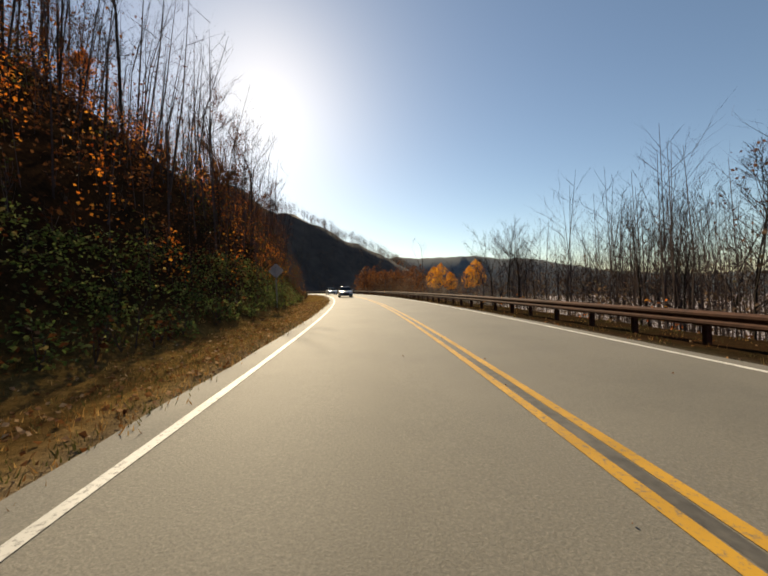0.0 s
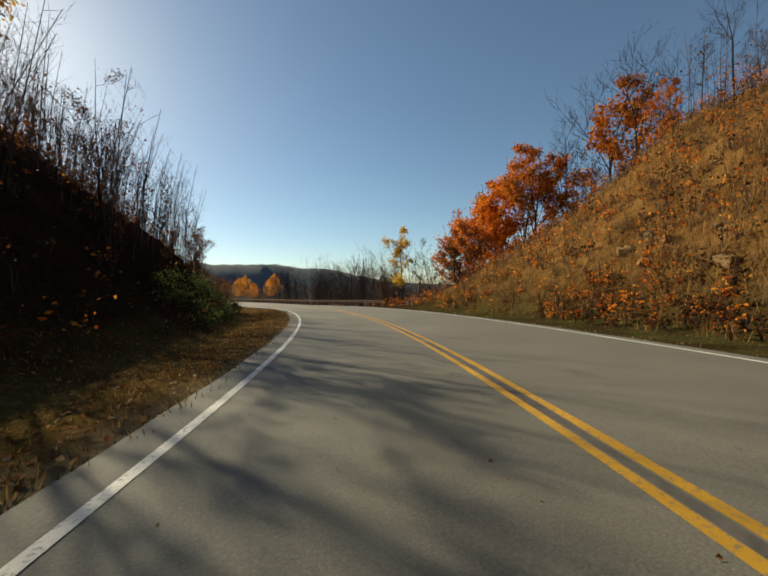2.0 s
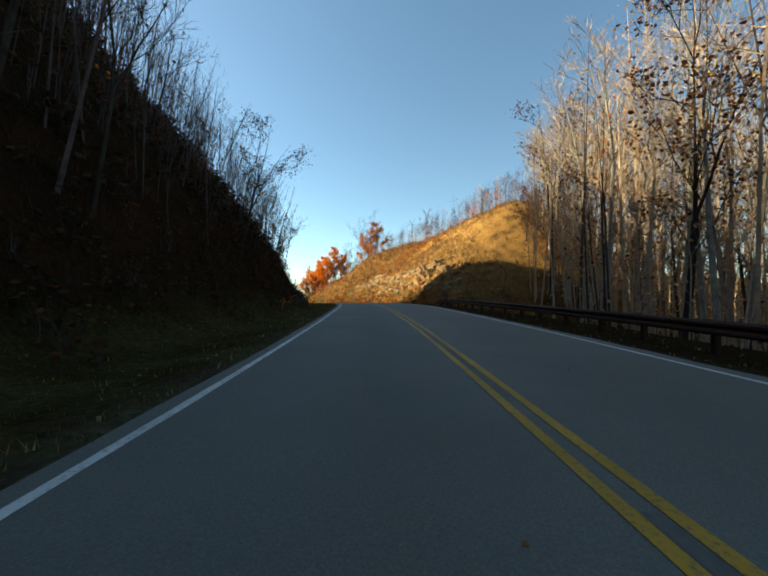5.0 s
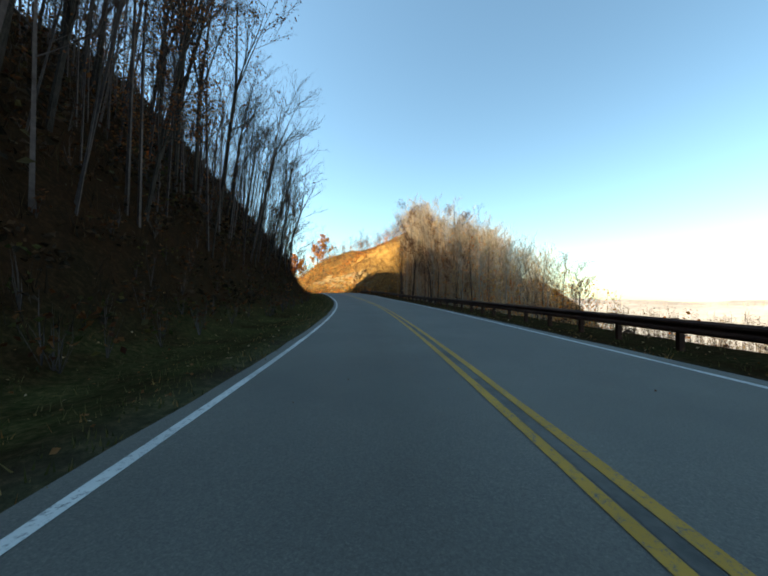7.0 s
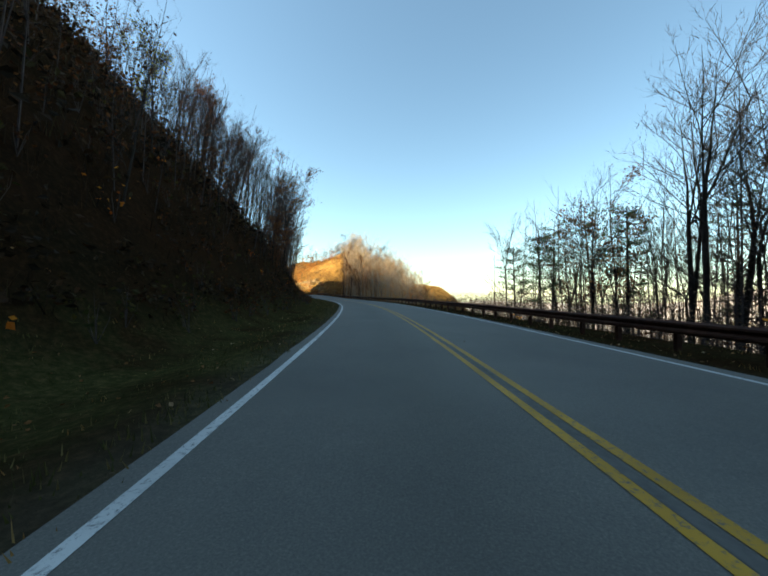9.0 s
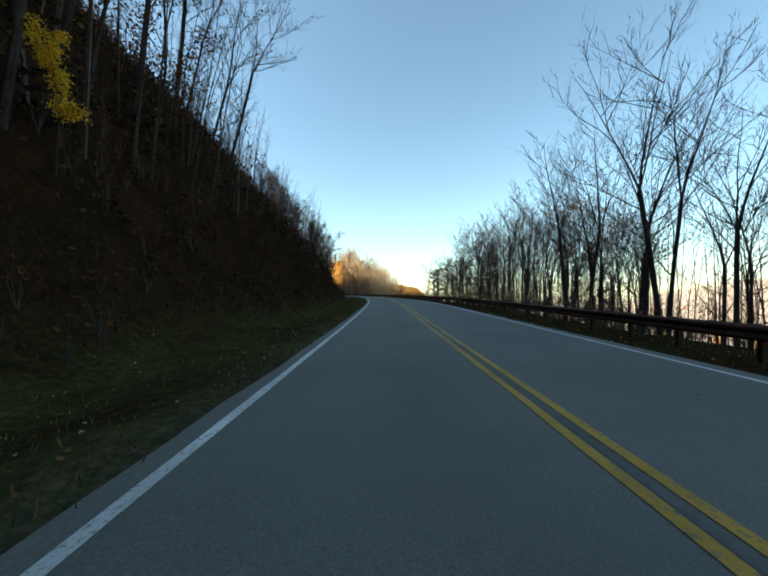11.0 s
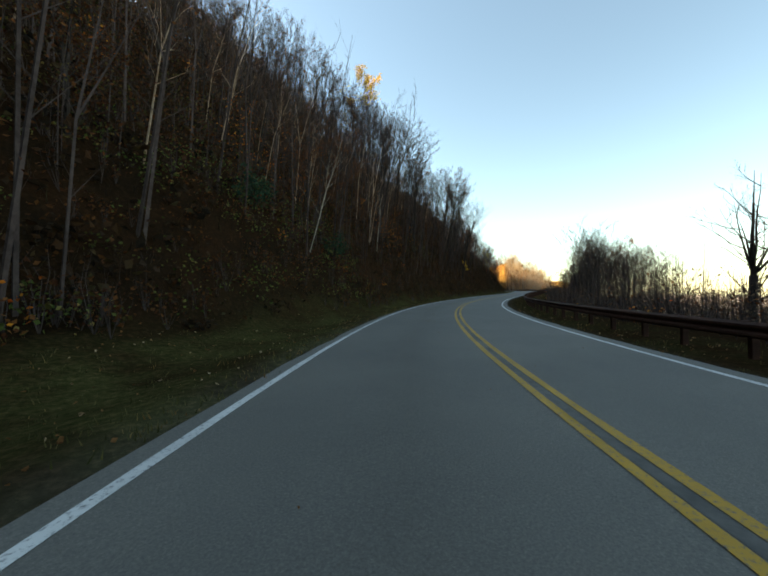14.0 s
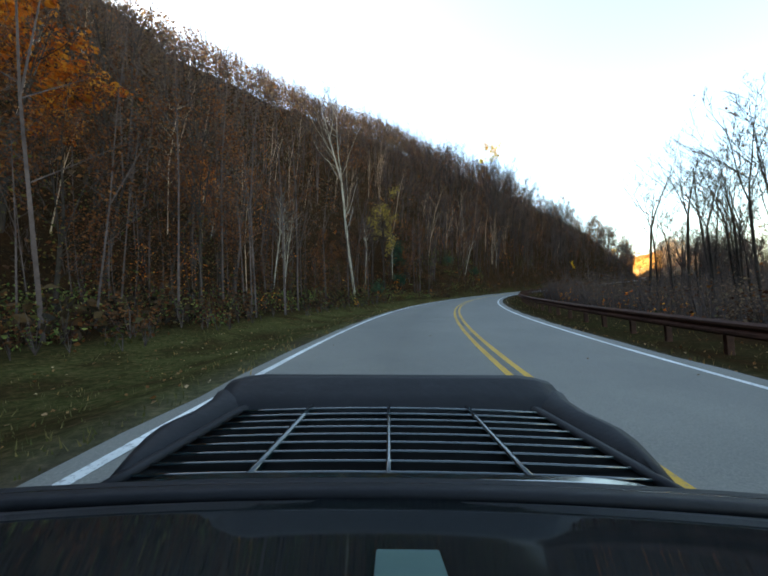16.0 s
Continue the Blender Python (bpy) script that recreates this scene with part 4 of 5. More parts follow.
for k in range(420):
    s, lat = rs.uniform(24, 88), rs.uniform(25, 48)
    p, tall = place(s, lat), rs.uniform(2.5, 7.5)
    slight_tree(lower, p, tall, rs, 14, 0.005, 5)
    if k % 2:
        for j in range(40):
            a, t = rs.uniform(0, 6.283), rs.uniform(0.2, 1.0)
            r = rs.random() * tall * 0.3
            (nose_leaves if k % 4 == 1 else hill_rust).blade(p + Vector((math.cos(a) * r, math.sin(a) * r, tall * t)), 0.14, rs)
for k in range(510):
    s, lat = (rs.uniform(186, 246), rs.uniform(15, 38)) if k < 220 else (rs.uniform(-46, -2), rs.uniform(12, 40)) if k < 420 else (rs.uniform(-30, 1), rs.uniform(16, 30))
    p = place(s, lat)
    slight_tree(lower, p, rs.uniform(4, 12) - p.z if k < 220 else rs.uniform(1.5, 7.5) - p.z if k < 420 else rs.uniform(4.5, 10.5) - p.z, rs, 16, 0.0048, 6)
stuff("nose_woods", nose, PALE_TWIG, "pale leafless saplings on the end and crest of the cut slope", "woods")
stuff("crest_rust_leaves", hill_rust, LEAF_RUST, "rust leaves of small trees along the crest", "foliage")
stuff("nose_straw_leaves", nose_gold, STRAW, "straw-coloured leaves among the pale saplings", "foliage")
stuff("nose_leaves", nose_leaves, LEAF_ORANGE, "orange leaves among the pale saplings", "foliage")
valley_leaves = Shape()
for k in range(900):
    s = rs.uniform(98, 290)
    p = place(s, 16 + 70 * rs.random())
    tall = max(2.0, rs.uniform(-3.5, 0.9) - 3.0 * float(1 - smooth(168, 185, s)) - p.z)
    slight_tree(lower, p, tall, rs, 7, 0.008, 3)
    for j in range(50):
        a, t = rs.uniform(0, 6.283), rs.uniform(0.35, 1.0)
        r = rs.random() ** 0.6 * tall * 0.2 * (1.4 - t)
        valley_leaves.blade(p + Vector((math.cos(a) * r, math.sin(a) * r, tall * t)), 0.2, rs)
far_brush = Shape()
for k in range(900):
    s = rs.uniform(296, 400)
    p, r = place(s, right_edge(s) + 5 + 26 * rs.random()), rs.uniform(0.8, 1.6)
    for j in range(44):
        a, q = rs.uniform(0, 6.283), rs.random() ** 0.5
        far_brush.blade(p + Vector((math.cos(a) * q * r, math.sin(a) * q * r, rs.random() * r * 1.6)), 0.075, rs)
for k in range(1000):
    s, lat = rs.uniform(-120, 3), rs.uniform(13, 70)
    p = place(s, lat)
    tall = max(1.5, rs.uniform(-0.5, 3.6) + 0.03 * lat - p.z)
    for j in range(36):
        a, t = rs.uniform(0, 6.283), rs.uniform(0.2, 1.0)
        r = rs.random() ** 0.6 * tall * 0.24 * (1.3 - t)
        far_brush.blade(p + Vector((math.cos(a) * r, math.sin(a) * r, tall * t)), 0.13 if lat < 30 else 0.26, rs)
for k in range(620):
    s, lat = rs.uniform(172, 258), rs.uniform(9.3, 14)
    p = place(s, lat)
    tall = rs.uniform(0.5, 1.75) * float(0.3 + 0.7 * smooth(174, 190, s)) - p.z
    for j in range(48):
        a, t = rs.uniform(0, 6.283), rs.uniform(0.15, 1.0)
        r = rs.random() ** 0.6 * (0.9 - 0.5 * t)
        far_brush.blade(p + Vector((math.cos(a) * r, math.sin(a) * r, tall * t)), 0.065, rs)
stuff("brush_haze", far_brush, HILL_LEAF, "grey-brown brush leaves on the slopes below the road", "brush")
stuff("valley_leaves", valley_leaves, HILL_LEAF, "rust and tan treetops on the slope below the road", "foliage")
stuff("valley_woods", lower, TWIG, "leafless woods on the slope and valley floor below the road", "woods")


def brush(sh, leafsh, p, tall, rnd, stems=9, leaves=10, leaf=0.09):
    for k in range(stems):
        a, r = rnd.uniform(0, 6.283), rnd.uniform(0.1, 0.55)
        e = p + Vector((math.cos(a) * r, math.sin(a) * r, 1)) * tall * rnd.uniform(0.5, 1.1)
        m = p.lerp(e, 0.55) + Vector((rnd.uniform(-0.1, 0.1), rnd.uniform(-0.1, 0.1), 0.05)) * tall
        w = Vector((math.sin(a), -math.cos(a), 0)) * 0.016 * min(tall, 1.0) ** 0.5 * 0.7
        b = len(sh.v)
        sh.v += [p - w, p + w, m + w * 0.6, m - w * 0.6, e]
        sh.f += [(b, b + 1, b + 2, b + 3), (b + 3, b + 2, b + 4)]
        for j in range(leaves // stems + (1 if rnd.random() < (leaves % stems) / stems else 0)):
            leafsh.blade(m.lerp(e, rnd.uniform(-0.6, 1.1)) + Vector((rnd.gauss(0, 0.12), rnd.gauss(0, 0.12), rnd.gauss(0, 0.1))) * tall, leaf, rnd)


def tuft(sh, p, tall, rnd, blades=7, half=0.012):
    for k in range(blades):
        a = rnd.uniform(0, 6.283)
        w = Vector((math.cos(a), math.sin(a), 0)) * half
        o = p + Vector((rnd.gauss(0, 0.1), rnd.gauss(0, 0.1), -0.02))
        e = o + Vector((rnd.gauss(0, 0.28), rnd.gauss(0, 0.28), 1)) * tall * rnd.uniform(0.6, 1.2)
        b = len(sh.v)
        sh.v += [o - w, o + w, e]
        sh.f.append((b, b + 1, b + 2))


stems_sh, rust_sh, olive_sh, orange_sh = Shape(), Shape(), Shape(), Shape()
for k in range(5600):
    s, lat = rs.uniform(-90, 408), -5.4 - 42 * rs.random() ** 1.8
    if s > 330:
        lat -= 2.2
    c = rs.random()
    leafsh = olive_sh if (c < 0.3 and lat > -12) else orange_sh if c > 0.97 else rust_sh
    near = lat > -11
    brush(stems_sh, leafsh, place(s, lat), rs.uniform(0.5, 1.5) if near else rs.uniform(0.9, 2.8), rs, 6 if near else 5, 14 if near else 9, 0.1 if near else 0.17)
for k in range(1500):
    s, lat = rs.uniform(-110, 410), 9.5 + 16 * rs.random() ** 1.5
    w = hill_weight(s)
    leafsh = orange_sh if rs.random() < 0.25 + 0.3 * w else rust_sh if rs.random() < 0.7 else olive_sh
    brush(stems_sh, leafsh, place(s, lat), rs.uniform(0.4, 1.2), rs, 7, 14, 0.09)
for k in range(900):
    s, lat = rs.uniform(258, 345), -6.8 - 16 * rs.random()
    brush(stems_sh, rust_sh if k % 4 else olive_sh, place(s, lat), rs.uniform(1.0, 2.4), rs, 7, 12, 0.1)
for k in range(420):
    s = rs.uniform(34, 88)
    brush(stems_sh, rust_sh if k % 3 else orange_sh, place(s, right_edge(s) + 3.0 + 3.2 * rs.random()), rs.uniform(0.4, 1.1), rs, 7, 40, 0.07)
for k in range(1700):
    s, lat = rs.uniform(8, 62), rs.uniform(10, 34)
    brush(stems_sh, orange_sh if rs.random() < 0.5 else rust_sh, place(s, lat), rs.uniform(0.5, 1.5), rs, 6, 14, 0.11)
for k in range(2600):
    s = rs.uniform(296, 408)
    brush(stems_sh, rust_sh, place(s, right_edge(s) + 4.5 + 30 * rs.random() ** 1.4), rs.uniform(1.2, 3.0), rs, 7, 3, 0.09)
for k in range(700):
    s = rs.uniform(120, 296)
    brush(stems_sh, rust_sh, place(s, right_edge(s) + 5 + 14 * rs.random()), rs.uniform(0.8, 1.8) * (0.5 + 0.5 * float(smooth(165, 185, s))), rs, 8, 4, 0.09)
thicket = Shape()
for k in range(5200):
    s = rs.uniform(52, 345) if k < 4500 else rs.uniform(345, 412)
    lat = left_edge(s) - 4.6 - (0 if s < 340 else 2.5) - 32 * rs.random() ** 1.5
    p, r = place(s, lat), rs.uniform(0.5, 1.35) * (0.7 if lat > -8.5 else 1.0)
    for j in range(19):
        a, q = rs.uniform(0, 6.283), rs.random() ** 0.5
        thicket.blade(p + Vector((math.cos(a) * q * r, math.sin(a) * q * r, rs.random() * r * (1.35 - q * 0.8))), 0.13 + 0.1 * r * (lat < -9), rs)
stalks = Shape()
for k in range(17000):
    s = rs.uniform(45, 345) if k < 14500 else rs.uniform(345, 412)
    lat = left_edge(s) - 4.4 - (0 if s < 340 else 2.5) - 30 * rs.random() ** 1.3
    tuft(stalks, place(s, lat), rs.uniform(0.4, 1.3) * (0.6 if lat > -8 else 1.0), rs, 6, 0.014)
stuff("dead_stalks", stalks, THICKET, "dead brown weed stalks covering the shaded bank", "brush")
low_green = Shape()
for k in range(720):
    s, lat = rs.uniform(-45, 34), -5.6 - 2.6 * rs.random()
    p, r = place(s, lat), rs.uniform(0.35, 0.85)
    for j in range(45):
        a, q = rs.uniform(0, 6.283), rs.random() ** 0.5
        low_green.blade(p + Vector((math.cos(a) * q * r, math.sin(a) * q * r, rs.random() * r * (1.5 - q * 0.8))), 0.075, rs)
foot_brown = Shape()
for k in range(620):
    s = rs.uniform(318, 408)
    p, r = place(s, left_edge(s) - 4.8 - 1.6 * float(smooth(332, 362, s)) - 7 * rs.random()), rs.uniform(0.4, 1.15)
    for j in range(40):
        a, q = rs.uniform(0, 6.283), rs.random() ** 0.5
        (low_green if k % 3 else foot_brown).blade(p + Vector((math.cos(a) * q * r, math.sin(a) * q * r, rs.random() * r * (1.5 - q * 0.8))), 0.085, rs)
stuff("brown_bushes", foot_brown, LEAF_RUST, "low brown leafy bushes at the foot of the wooded slope", "bushes")
stuff("green_bushes", low_green, BUSH, "low green bushes between verge and wooded bank", "bushes")
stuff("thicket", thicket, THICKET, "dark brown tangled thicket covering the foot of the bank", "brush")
sap_sh, sap_rust, sap_olive = Shape(), Shape(), Shape()
for k in range(1150):
    s, lat = (rs.uniform(288, 412), -8.5 - 30 * rs.random() ** 1.3) if k < 620 else (rs.uniform(-75, 14), -6.5 - 24 * rs.random() ** 1.2)
    if s > 335:
        lat -= 2.5
    p = place(s, lat)
    tall = rs.uniform(2.2, 6.0) * low_growth(s)
    slight_tree(sap_sh, p, tall, rs, 9, 0.006, 3)
    leafsh = orange_sh if rs.random() < (0.08 if s > 20 else 0.2) else sap_olive if rs.random() < 0.3 else sap_rust
    for j in range(85):
        a, t = rs.uniform(0, 6.283), rs.uniform(0.15, 1.02)
        r = rs.random() ** 0.6 * tall * 0.34 * (1.15 - t * 0.7)
        leafsh.blade(p + Vector((math.cos(a) * r, math.sin(a) * r, tall * t + rs.gauss(0, 0.1))), 0.085, rs)
slim = Shape()
for k in range(70):
    s, lat = rs.uniform(258, 340), -10 - 24 * rs.random()
    if k > 38:
        s = rs.uniform(340, 400)
        lat -= 6
    p = place(s, lat)
    side = place(s, lat + 1) - p
    slight_tree(slim, p, rs.uniform(6, 12), rs, 12, 0.0058, 4, Vector((side.x, side.y, 0)).normalized() * rs.uniform(0.05, 0.32))
stuff("slim_trunks", slim, PALE_TWIG, "slim leaning pale grey trunks on the shaded hillside", "woods")
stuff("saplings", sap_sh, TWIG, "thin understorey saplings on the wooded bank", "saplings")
stuff("sapling_leaves", sap_rust, LEAF_RUST, "rust-brown leaves of the understorey", "foliage")
stuff("sapling_green", sap_olive, LEAF_OLIVE, "faded green leaves of the understorey", "foliage")
stuff("brush_stems", stems_sh, TWIG, "tangled dry brush stems along both banks", "brush")
stuff("brush_leaves", rust_sh, LEAF_RUST, "rust-brown dead leaves hanging in the brush", "foliage")
stuff("green_undergrowth", olive_sh, LEAF_OLIVE, "olive green undergrowth along the foot of the bank", "foliage")
stuff("orange_brush_leaves", orange_sh, LEAF_ORANGE, "orange autumn leaves on low brush", "foliage")


gold_sh, green_sh, fallen = Shape(), Shape(), Shape()
hill_brown = Shape()
for k in range(6500):
    s, lat = rs.uniform(8, 104), 11 + 32 * rs.random()
    if rs.random() < hill_weight(s):
        tuft(hill_brown, place(s, lat), rs.uniform(0.5, 1.2), rs, 6, 0.013)
for k in range(10000):
    s, lat = rs.uniform(22, 122), 9.5 + 32 * rs.random()
    if rs.random() < hill_weight(s):
        tuft(gold_sh, place(s, lat), rs.uniform(0.35, 0.9), rs)
for k in range(26000):
    s = rs.uniform(-40, 406)
    lat = left_edge(s) - 0.3 - (4.6 if s < 330 else 5.9) * rs.random() ** 1.25 if rs.random() < 0.6 else right_edge(s) + 0.7 + 3.5 * rs.random()
    if lat > 0 and rs.random() < 0.6:
        continue
    tuft(green_sh if rs.random() < (0.6 if s < 90 else 0.9) else gold_sh, place(s, lat), rs.uniform(0.04, 0.14), rs, 5, 0.009)
for k in range(9000):
    s = rs.uniform(-42, 62)
    tuft(green_sh if k % 5 < 2 else gold_sh, place(s, left_edge(s) - 0.45 - 4.4 * rs.random()), rs.uniform(0.03, 0.11), rs, 5, 0.009)
for k in range(12000):
    s = rs.uniform(-40, 406)
    lat = left_edge(s) - 0.55 - 5 * rs.random() if rs.random() < 0.65 else right_edge(s) + 0.6 + 3.5 * rs.random()
    fallen.blade(place(s, lat, 0.02), 0.055, rs, 1.2)
for k in range(9000):
    s = rs.uniform(-40, 60)
    fallen.blade(place(s, left_edge(s) - 0.5 - 4.2 * rs.random(), 0.03), 0.065, rs, 1.2)
for k in range(3200):
    s, lat = rs.uniform(36, 88), 11.2 + 9 * rs.random()
    tuft(gold_sh if k % 3 else hill_brown, place(s, lat, 0.1), rs.uniform(0.5, 1.1), rs)
for k in range(500):
    s = rs.uniform(-40, 406)
    fallen.blade(place(s, rs.uniform(-1.8, 4.6), 0.012), 0.03, rs, 1.2)
stuff("brown_stalks", hill_brown, HILL_LEAF, "brown weed stalks among the dry grass of the cut", "grass")
stuff("dry_grass", gold_sh, DRY_GRASS, "tall golden dry grass on the sunlit cut slope", "grass")
stuff("verge_grass", green_sh, GREEN_GRASS, "short green and straw-coloured verge grass", "grass")
stuff("fallen_leaves", fallen, LITTER, "fallen brown leaves scattered on verge and road", "leaves")

# ---- far hills ----


def ridge(name, points, depth, mat, label, seed, rough=0.1, floor=-30):
    """A long hill: crest points (x, y, z), falling away over depth metres on both sides."""
    pts = [Vector(p) for p in points]
    crest = []
    for a, b in zip(pts, pts[1:]):
        for k in range(14):
            crest.append(a.lerp(b, k / 14))
    crest.append(pts[-1])
    prof = [(-1.0, 0.0), (-0.7, 0.22), (-0.45, 0.5), (-0.25, 0.78), (-0.1, 0.95), (0.0, 1.0), (0.12, 0.94), (0.3, 0.72), (0.55, 0.4), (0.8, 0.12), (1.0, 0.0)]
    vs, fs = [], []
    for k, c in enumerate(crest):
        d = crest[min(k + 1, len(crest) - 1)] - crest[max(k - 1, 0)]
        nrm = Vector((d.y, -d.x, 0)).normalized()
        hgt = c.z - floor
        for t, f in prof:
            p = c + nrm * depth * t
            nz = noise.fractal(Vector((p.x, p.y, seed * 37)) / (depth * 0.45), 0.9, 2.0, 5)
            vs.append((p.x, p.y, floor + hgt * f + nz * hgt * rough * (0.15 + f)))
    m = len(prof)
    for r in range(len(crest) - 1):
        for j in range(m - 1):
            a = r * m + j
            fs.append((a, a + 1, a + m + 1, a + m))
    me = mesh_of(name, vs, fs, mat)
    me.polygons.foreach_set("use_smooth", [True] * len(fs))
    return tagged(new(name, me), label, "hill", kind="structure"), vs, m


def polar(bearing, dist, z):
    """A place by its bearing in degrees left of +y and its distance from the start."""
    return (-math.sin(radians(bearing)) * dist, math.cos(radians(bearing)) * dist, z)


# Distance haze is put into the woods' colour as a blue-grey tint.
HAZE_BLUE = two_scale("blue_hazed_woods", (0.055, 0.07, 0.085), (0.1, 0.115, 0.125), 0.02, 0.004, 1.0, 0)
ridge("far_ridge_1", [polar(31, 1700, 115), polar(17, 1650, 132), polar(5, 1550, 122), polar(-1, 1520, 124), polar(-8, 1500, 116), polar(-17, 1450, 90), polar(-27, 1450, 35), polar(-36, 1500, 12), polar(-50, 1600, 5)], 420, HAZE_BLUE, "wooded mountain ridge on the horizon, tinted blue-grey for haze", 1, 0.05, -95)
# Woods paled towards pink-grey; the colour carries the haze over the valley.
HAZE_PALE = two_scale("pale_hazed_woods", (0.17, 0.14, 0.145), (0.3, 0.25, 0.255), 0.05, 0.008, 1.0, 0)
ridge("far_ridge_2", [polar(-45, 1900, -40), polar(-70, 1900, -40), polar(-88, 1800, -38), polar(-96, 1750, -30), polar(-103, 1700, -38), polar(-110, 1700, -44), polar(-116, 1700, -30), polar(-125, 1800, -6), polar(-150, 1900, 0)], 380, HAZE_PALE, "low hazy ridge across the valley", 2, 0.1, -120)
_, vv, vm = ridge("valley_ridge", [(470, 60, -17), (400, -150, -14.5), (330, -270, -12.5), (300, -339, -7), (287, -375, 4), (270, -410, 13), (225, -493, 25), (127, -599, 35), (0, -680, 40)], 170, HAZED_VALLEY_WOOD, "pale sunlit wooded hillside across the valley", 4, 0.07)
valley_trees = Shape()
for k in range(900):
    r = rs.randrange(len(vv) // vm - 1) * vm + (rs.randrange(1, vm - 2) if k % 2 else 5)
    q = Vector(vv[r]).lerp(Vector(vv[r + vm]), rs.random()).lerp(Vector(vv[r + 1]), rs.random() * 0.9)
    slight_tree(valley_trees, q, rs.uniform(2.5, 4.5), rs, 9, 0.025, 2)
stuff("valley_ridge_woods", valley_trees, PALE_TWIG, "pale bare trees on the sunlit hillside across the valley", "woods")
_, hv, hm = ridge("near_ridge", [polar(38, 330, 105), polar(24, 380, 90), polar(15, 405, 68), polar(7.5, 430, 47), polar(3, 465, 26), polar(-2, 520, 2)], 130, BACKLIT_WOOD, "steep wooded spur beyond the bend", 3, 0.08)
spur, spur_red, spur_gold, spur_leaf = Shape(), Shape(), Shape(), Shape()
for k in range(900):
    r = rs.randrange(len(hv) // hm - 1) * hm + (rs.randrange(3, hm - 2) if k % 3 else 5)
    p = Vector(hv[r]).lerp(Vector(hv[r + hm]), rs.random()).lerp(Vector(hv[r + 1]), rs.random() * 0.9)
    tall = rs.uniform(9, 15)
    slight_tree(spur, p, tall, rs, 12, 0.011)
    if k % 2 == 0:
        for j in range(36):
            a, t = rs.uniform(0, 6.283), rs.uniform(0.35, 1.0)
            r = rs.random() ** 0.6 * tall * 0.3
            spur_leaf.blade(p + Vector((math.cos(a) * r, math.sin(a) * r, tall * t)), 0.6, rs)
stuff("spur_leaves", spur_leaf, HILL_LEAF, "brown twiggy crowns along the spur", "foliage")
stuff("spur_woods", spur, TWIG, "leafless trees along the crest of the spur", "woods")


def round_tree(sh, leafsh, p, tall, rnd, leaves=160, size=0.5):
    slight_tree(sh, p, tall, rnd, 8, 0.016)
    for k in range(leaves):
        a, r = rnd.uniform(0, 6.283), rnd.random() ** 0.6
        t = rnd.uniform(0.3, 1.0)
        w = tall * 0.28 * math.sin(math.pi * min(1, (t - 0.15) / 0.85)) ** 0.7
        leafsh.blade(p + Vector((math.cos(a) * r * w, math.sin(a) * r * w, tall * t)), size, rnd, 1.2)


mid_st = Shape()
for k in range(150):
    b = rs.uniform(-1.0, 9.5)
    d = rs.uniform(150, 250)
    x, y, _ = polar(b, d, 0)
    round_tree(mid_st, spur_red, Vector((x, y, -6 + rs.uniform(-3, 2))), rs.uniform(11, 18), rs, 130, 0.55)
for bearing, dist, tall in ((-9.3, 175, 17), (-8.3, 182, 14), (-3.8, 178, 16), (-2.7, 186, 15), (-5.3, 188, 12)):
    x, y, _ = polar(bearing, dist, 0)
    round_tree(mid_st, spur_gold, Vector((x, y, -5.0)), tall + 1, rs, 800, 0.5)
for x, y, tall in ((-86, -231, 19), (-78, -240, 17), (-92, -240, 16), (-60, -236, 15)):
    round_tree(mid_st, spur_gold, Vector((x, y, -27)), tall, rs, 700, 0.45)
for k in range(360):
    x, y, _ = polar(rs.uniform(-42, -1), rs.uniform(195, 330), 0)
    slight_tree(mid_st, Vector((x, y, -12 + rs.uniform(-6, 3))), rs.uniform(12, 19), rs, 12, 0.014)
stuff("bend_trees", mid_st, TWIG, "bare stems of the trees round the bend", "woods")
stuff("bend_rust_leaves", spur_red, LEAF_RUST, "rust-red foliage of trees round the bend", "foliage")
stuff("bend_gold_leaves", spur_gold, AMBER, "glowing orange-yellow foliage of trees beyond the bend", "foliage")

# ---- rock outcrop in the cut slope ----


def rock_mesh(seed, boxy):
    """An angular stone about two metres across; boxy ones split along joints."""
    rnd = random.Random(seed)
    bm = bmesh.new()
    if boxy:
        for k in range(8):
            bm.verts.new([(1 if k >> j & 1 else -1) * rnd.uniform(0.62, 1.0) for j in range(3)])
    for k in range(20 if boxy else 24):
        v = Vector((rnd.uniform(-1, 1), rnd.uniform(-1, 1), rnd.uniform(-1, 1)))
        bm.verts.new(v / max(abs(v.x), abs(v.y), abs(v.z)) * rnd.uniform(0.82, 1.0))
    bmesh.ops.convex_hull(bm, input=bm.verts)
    for v in list(bm.verts):
        if not v.link_faces:
            bm.verts.remove(v)
    if boxy:
        bmesh.ops.subdivide_edges(bm, edges=bm.edges[:], cuts=2, use_grid_fill=True)
        for v in bm.verts:
            v.co *= 1 + 0.2 * noise.noise(v.co * 1.5 + Vector((seed * 3.1, 0, 0))) + 0.08 * noise.noise(v.co * 4.0 + Vector((0, seed * 2.3, 0)))
    me = bpy.data.meshes.new("rock")
    bm.to_mesh(me)
    bm.free()
    me.materials.append(ROCK)
    return me


block_meshes = [rock_mesh(k, True) for k in range(9)]
rubble_meshes = [rock_mesh(20 + k, False) for k in range(6)]
outcrop = tagged(new("rock_outcrop"), "weathered tan rock ledge broken into blocks in the cut slope", "rocks")
rr = random.Random(3)


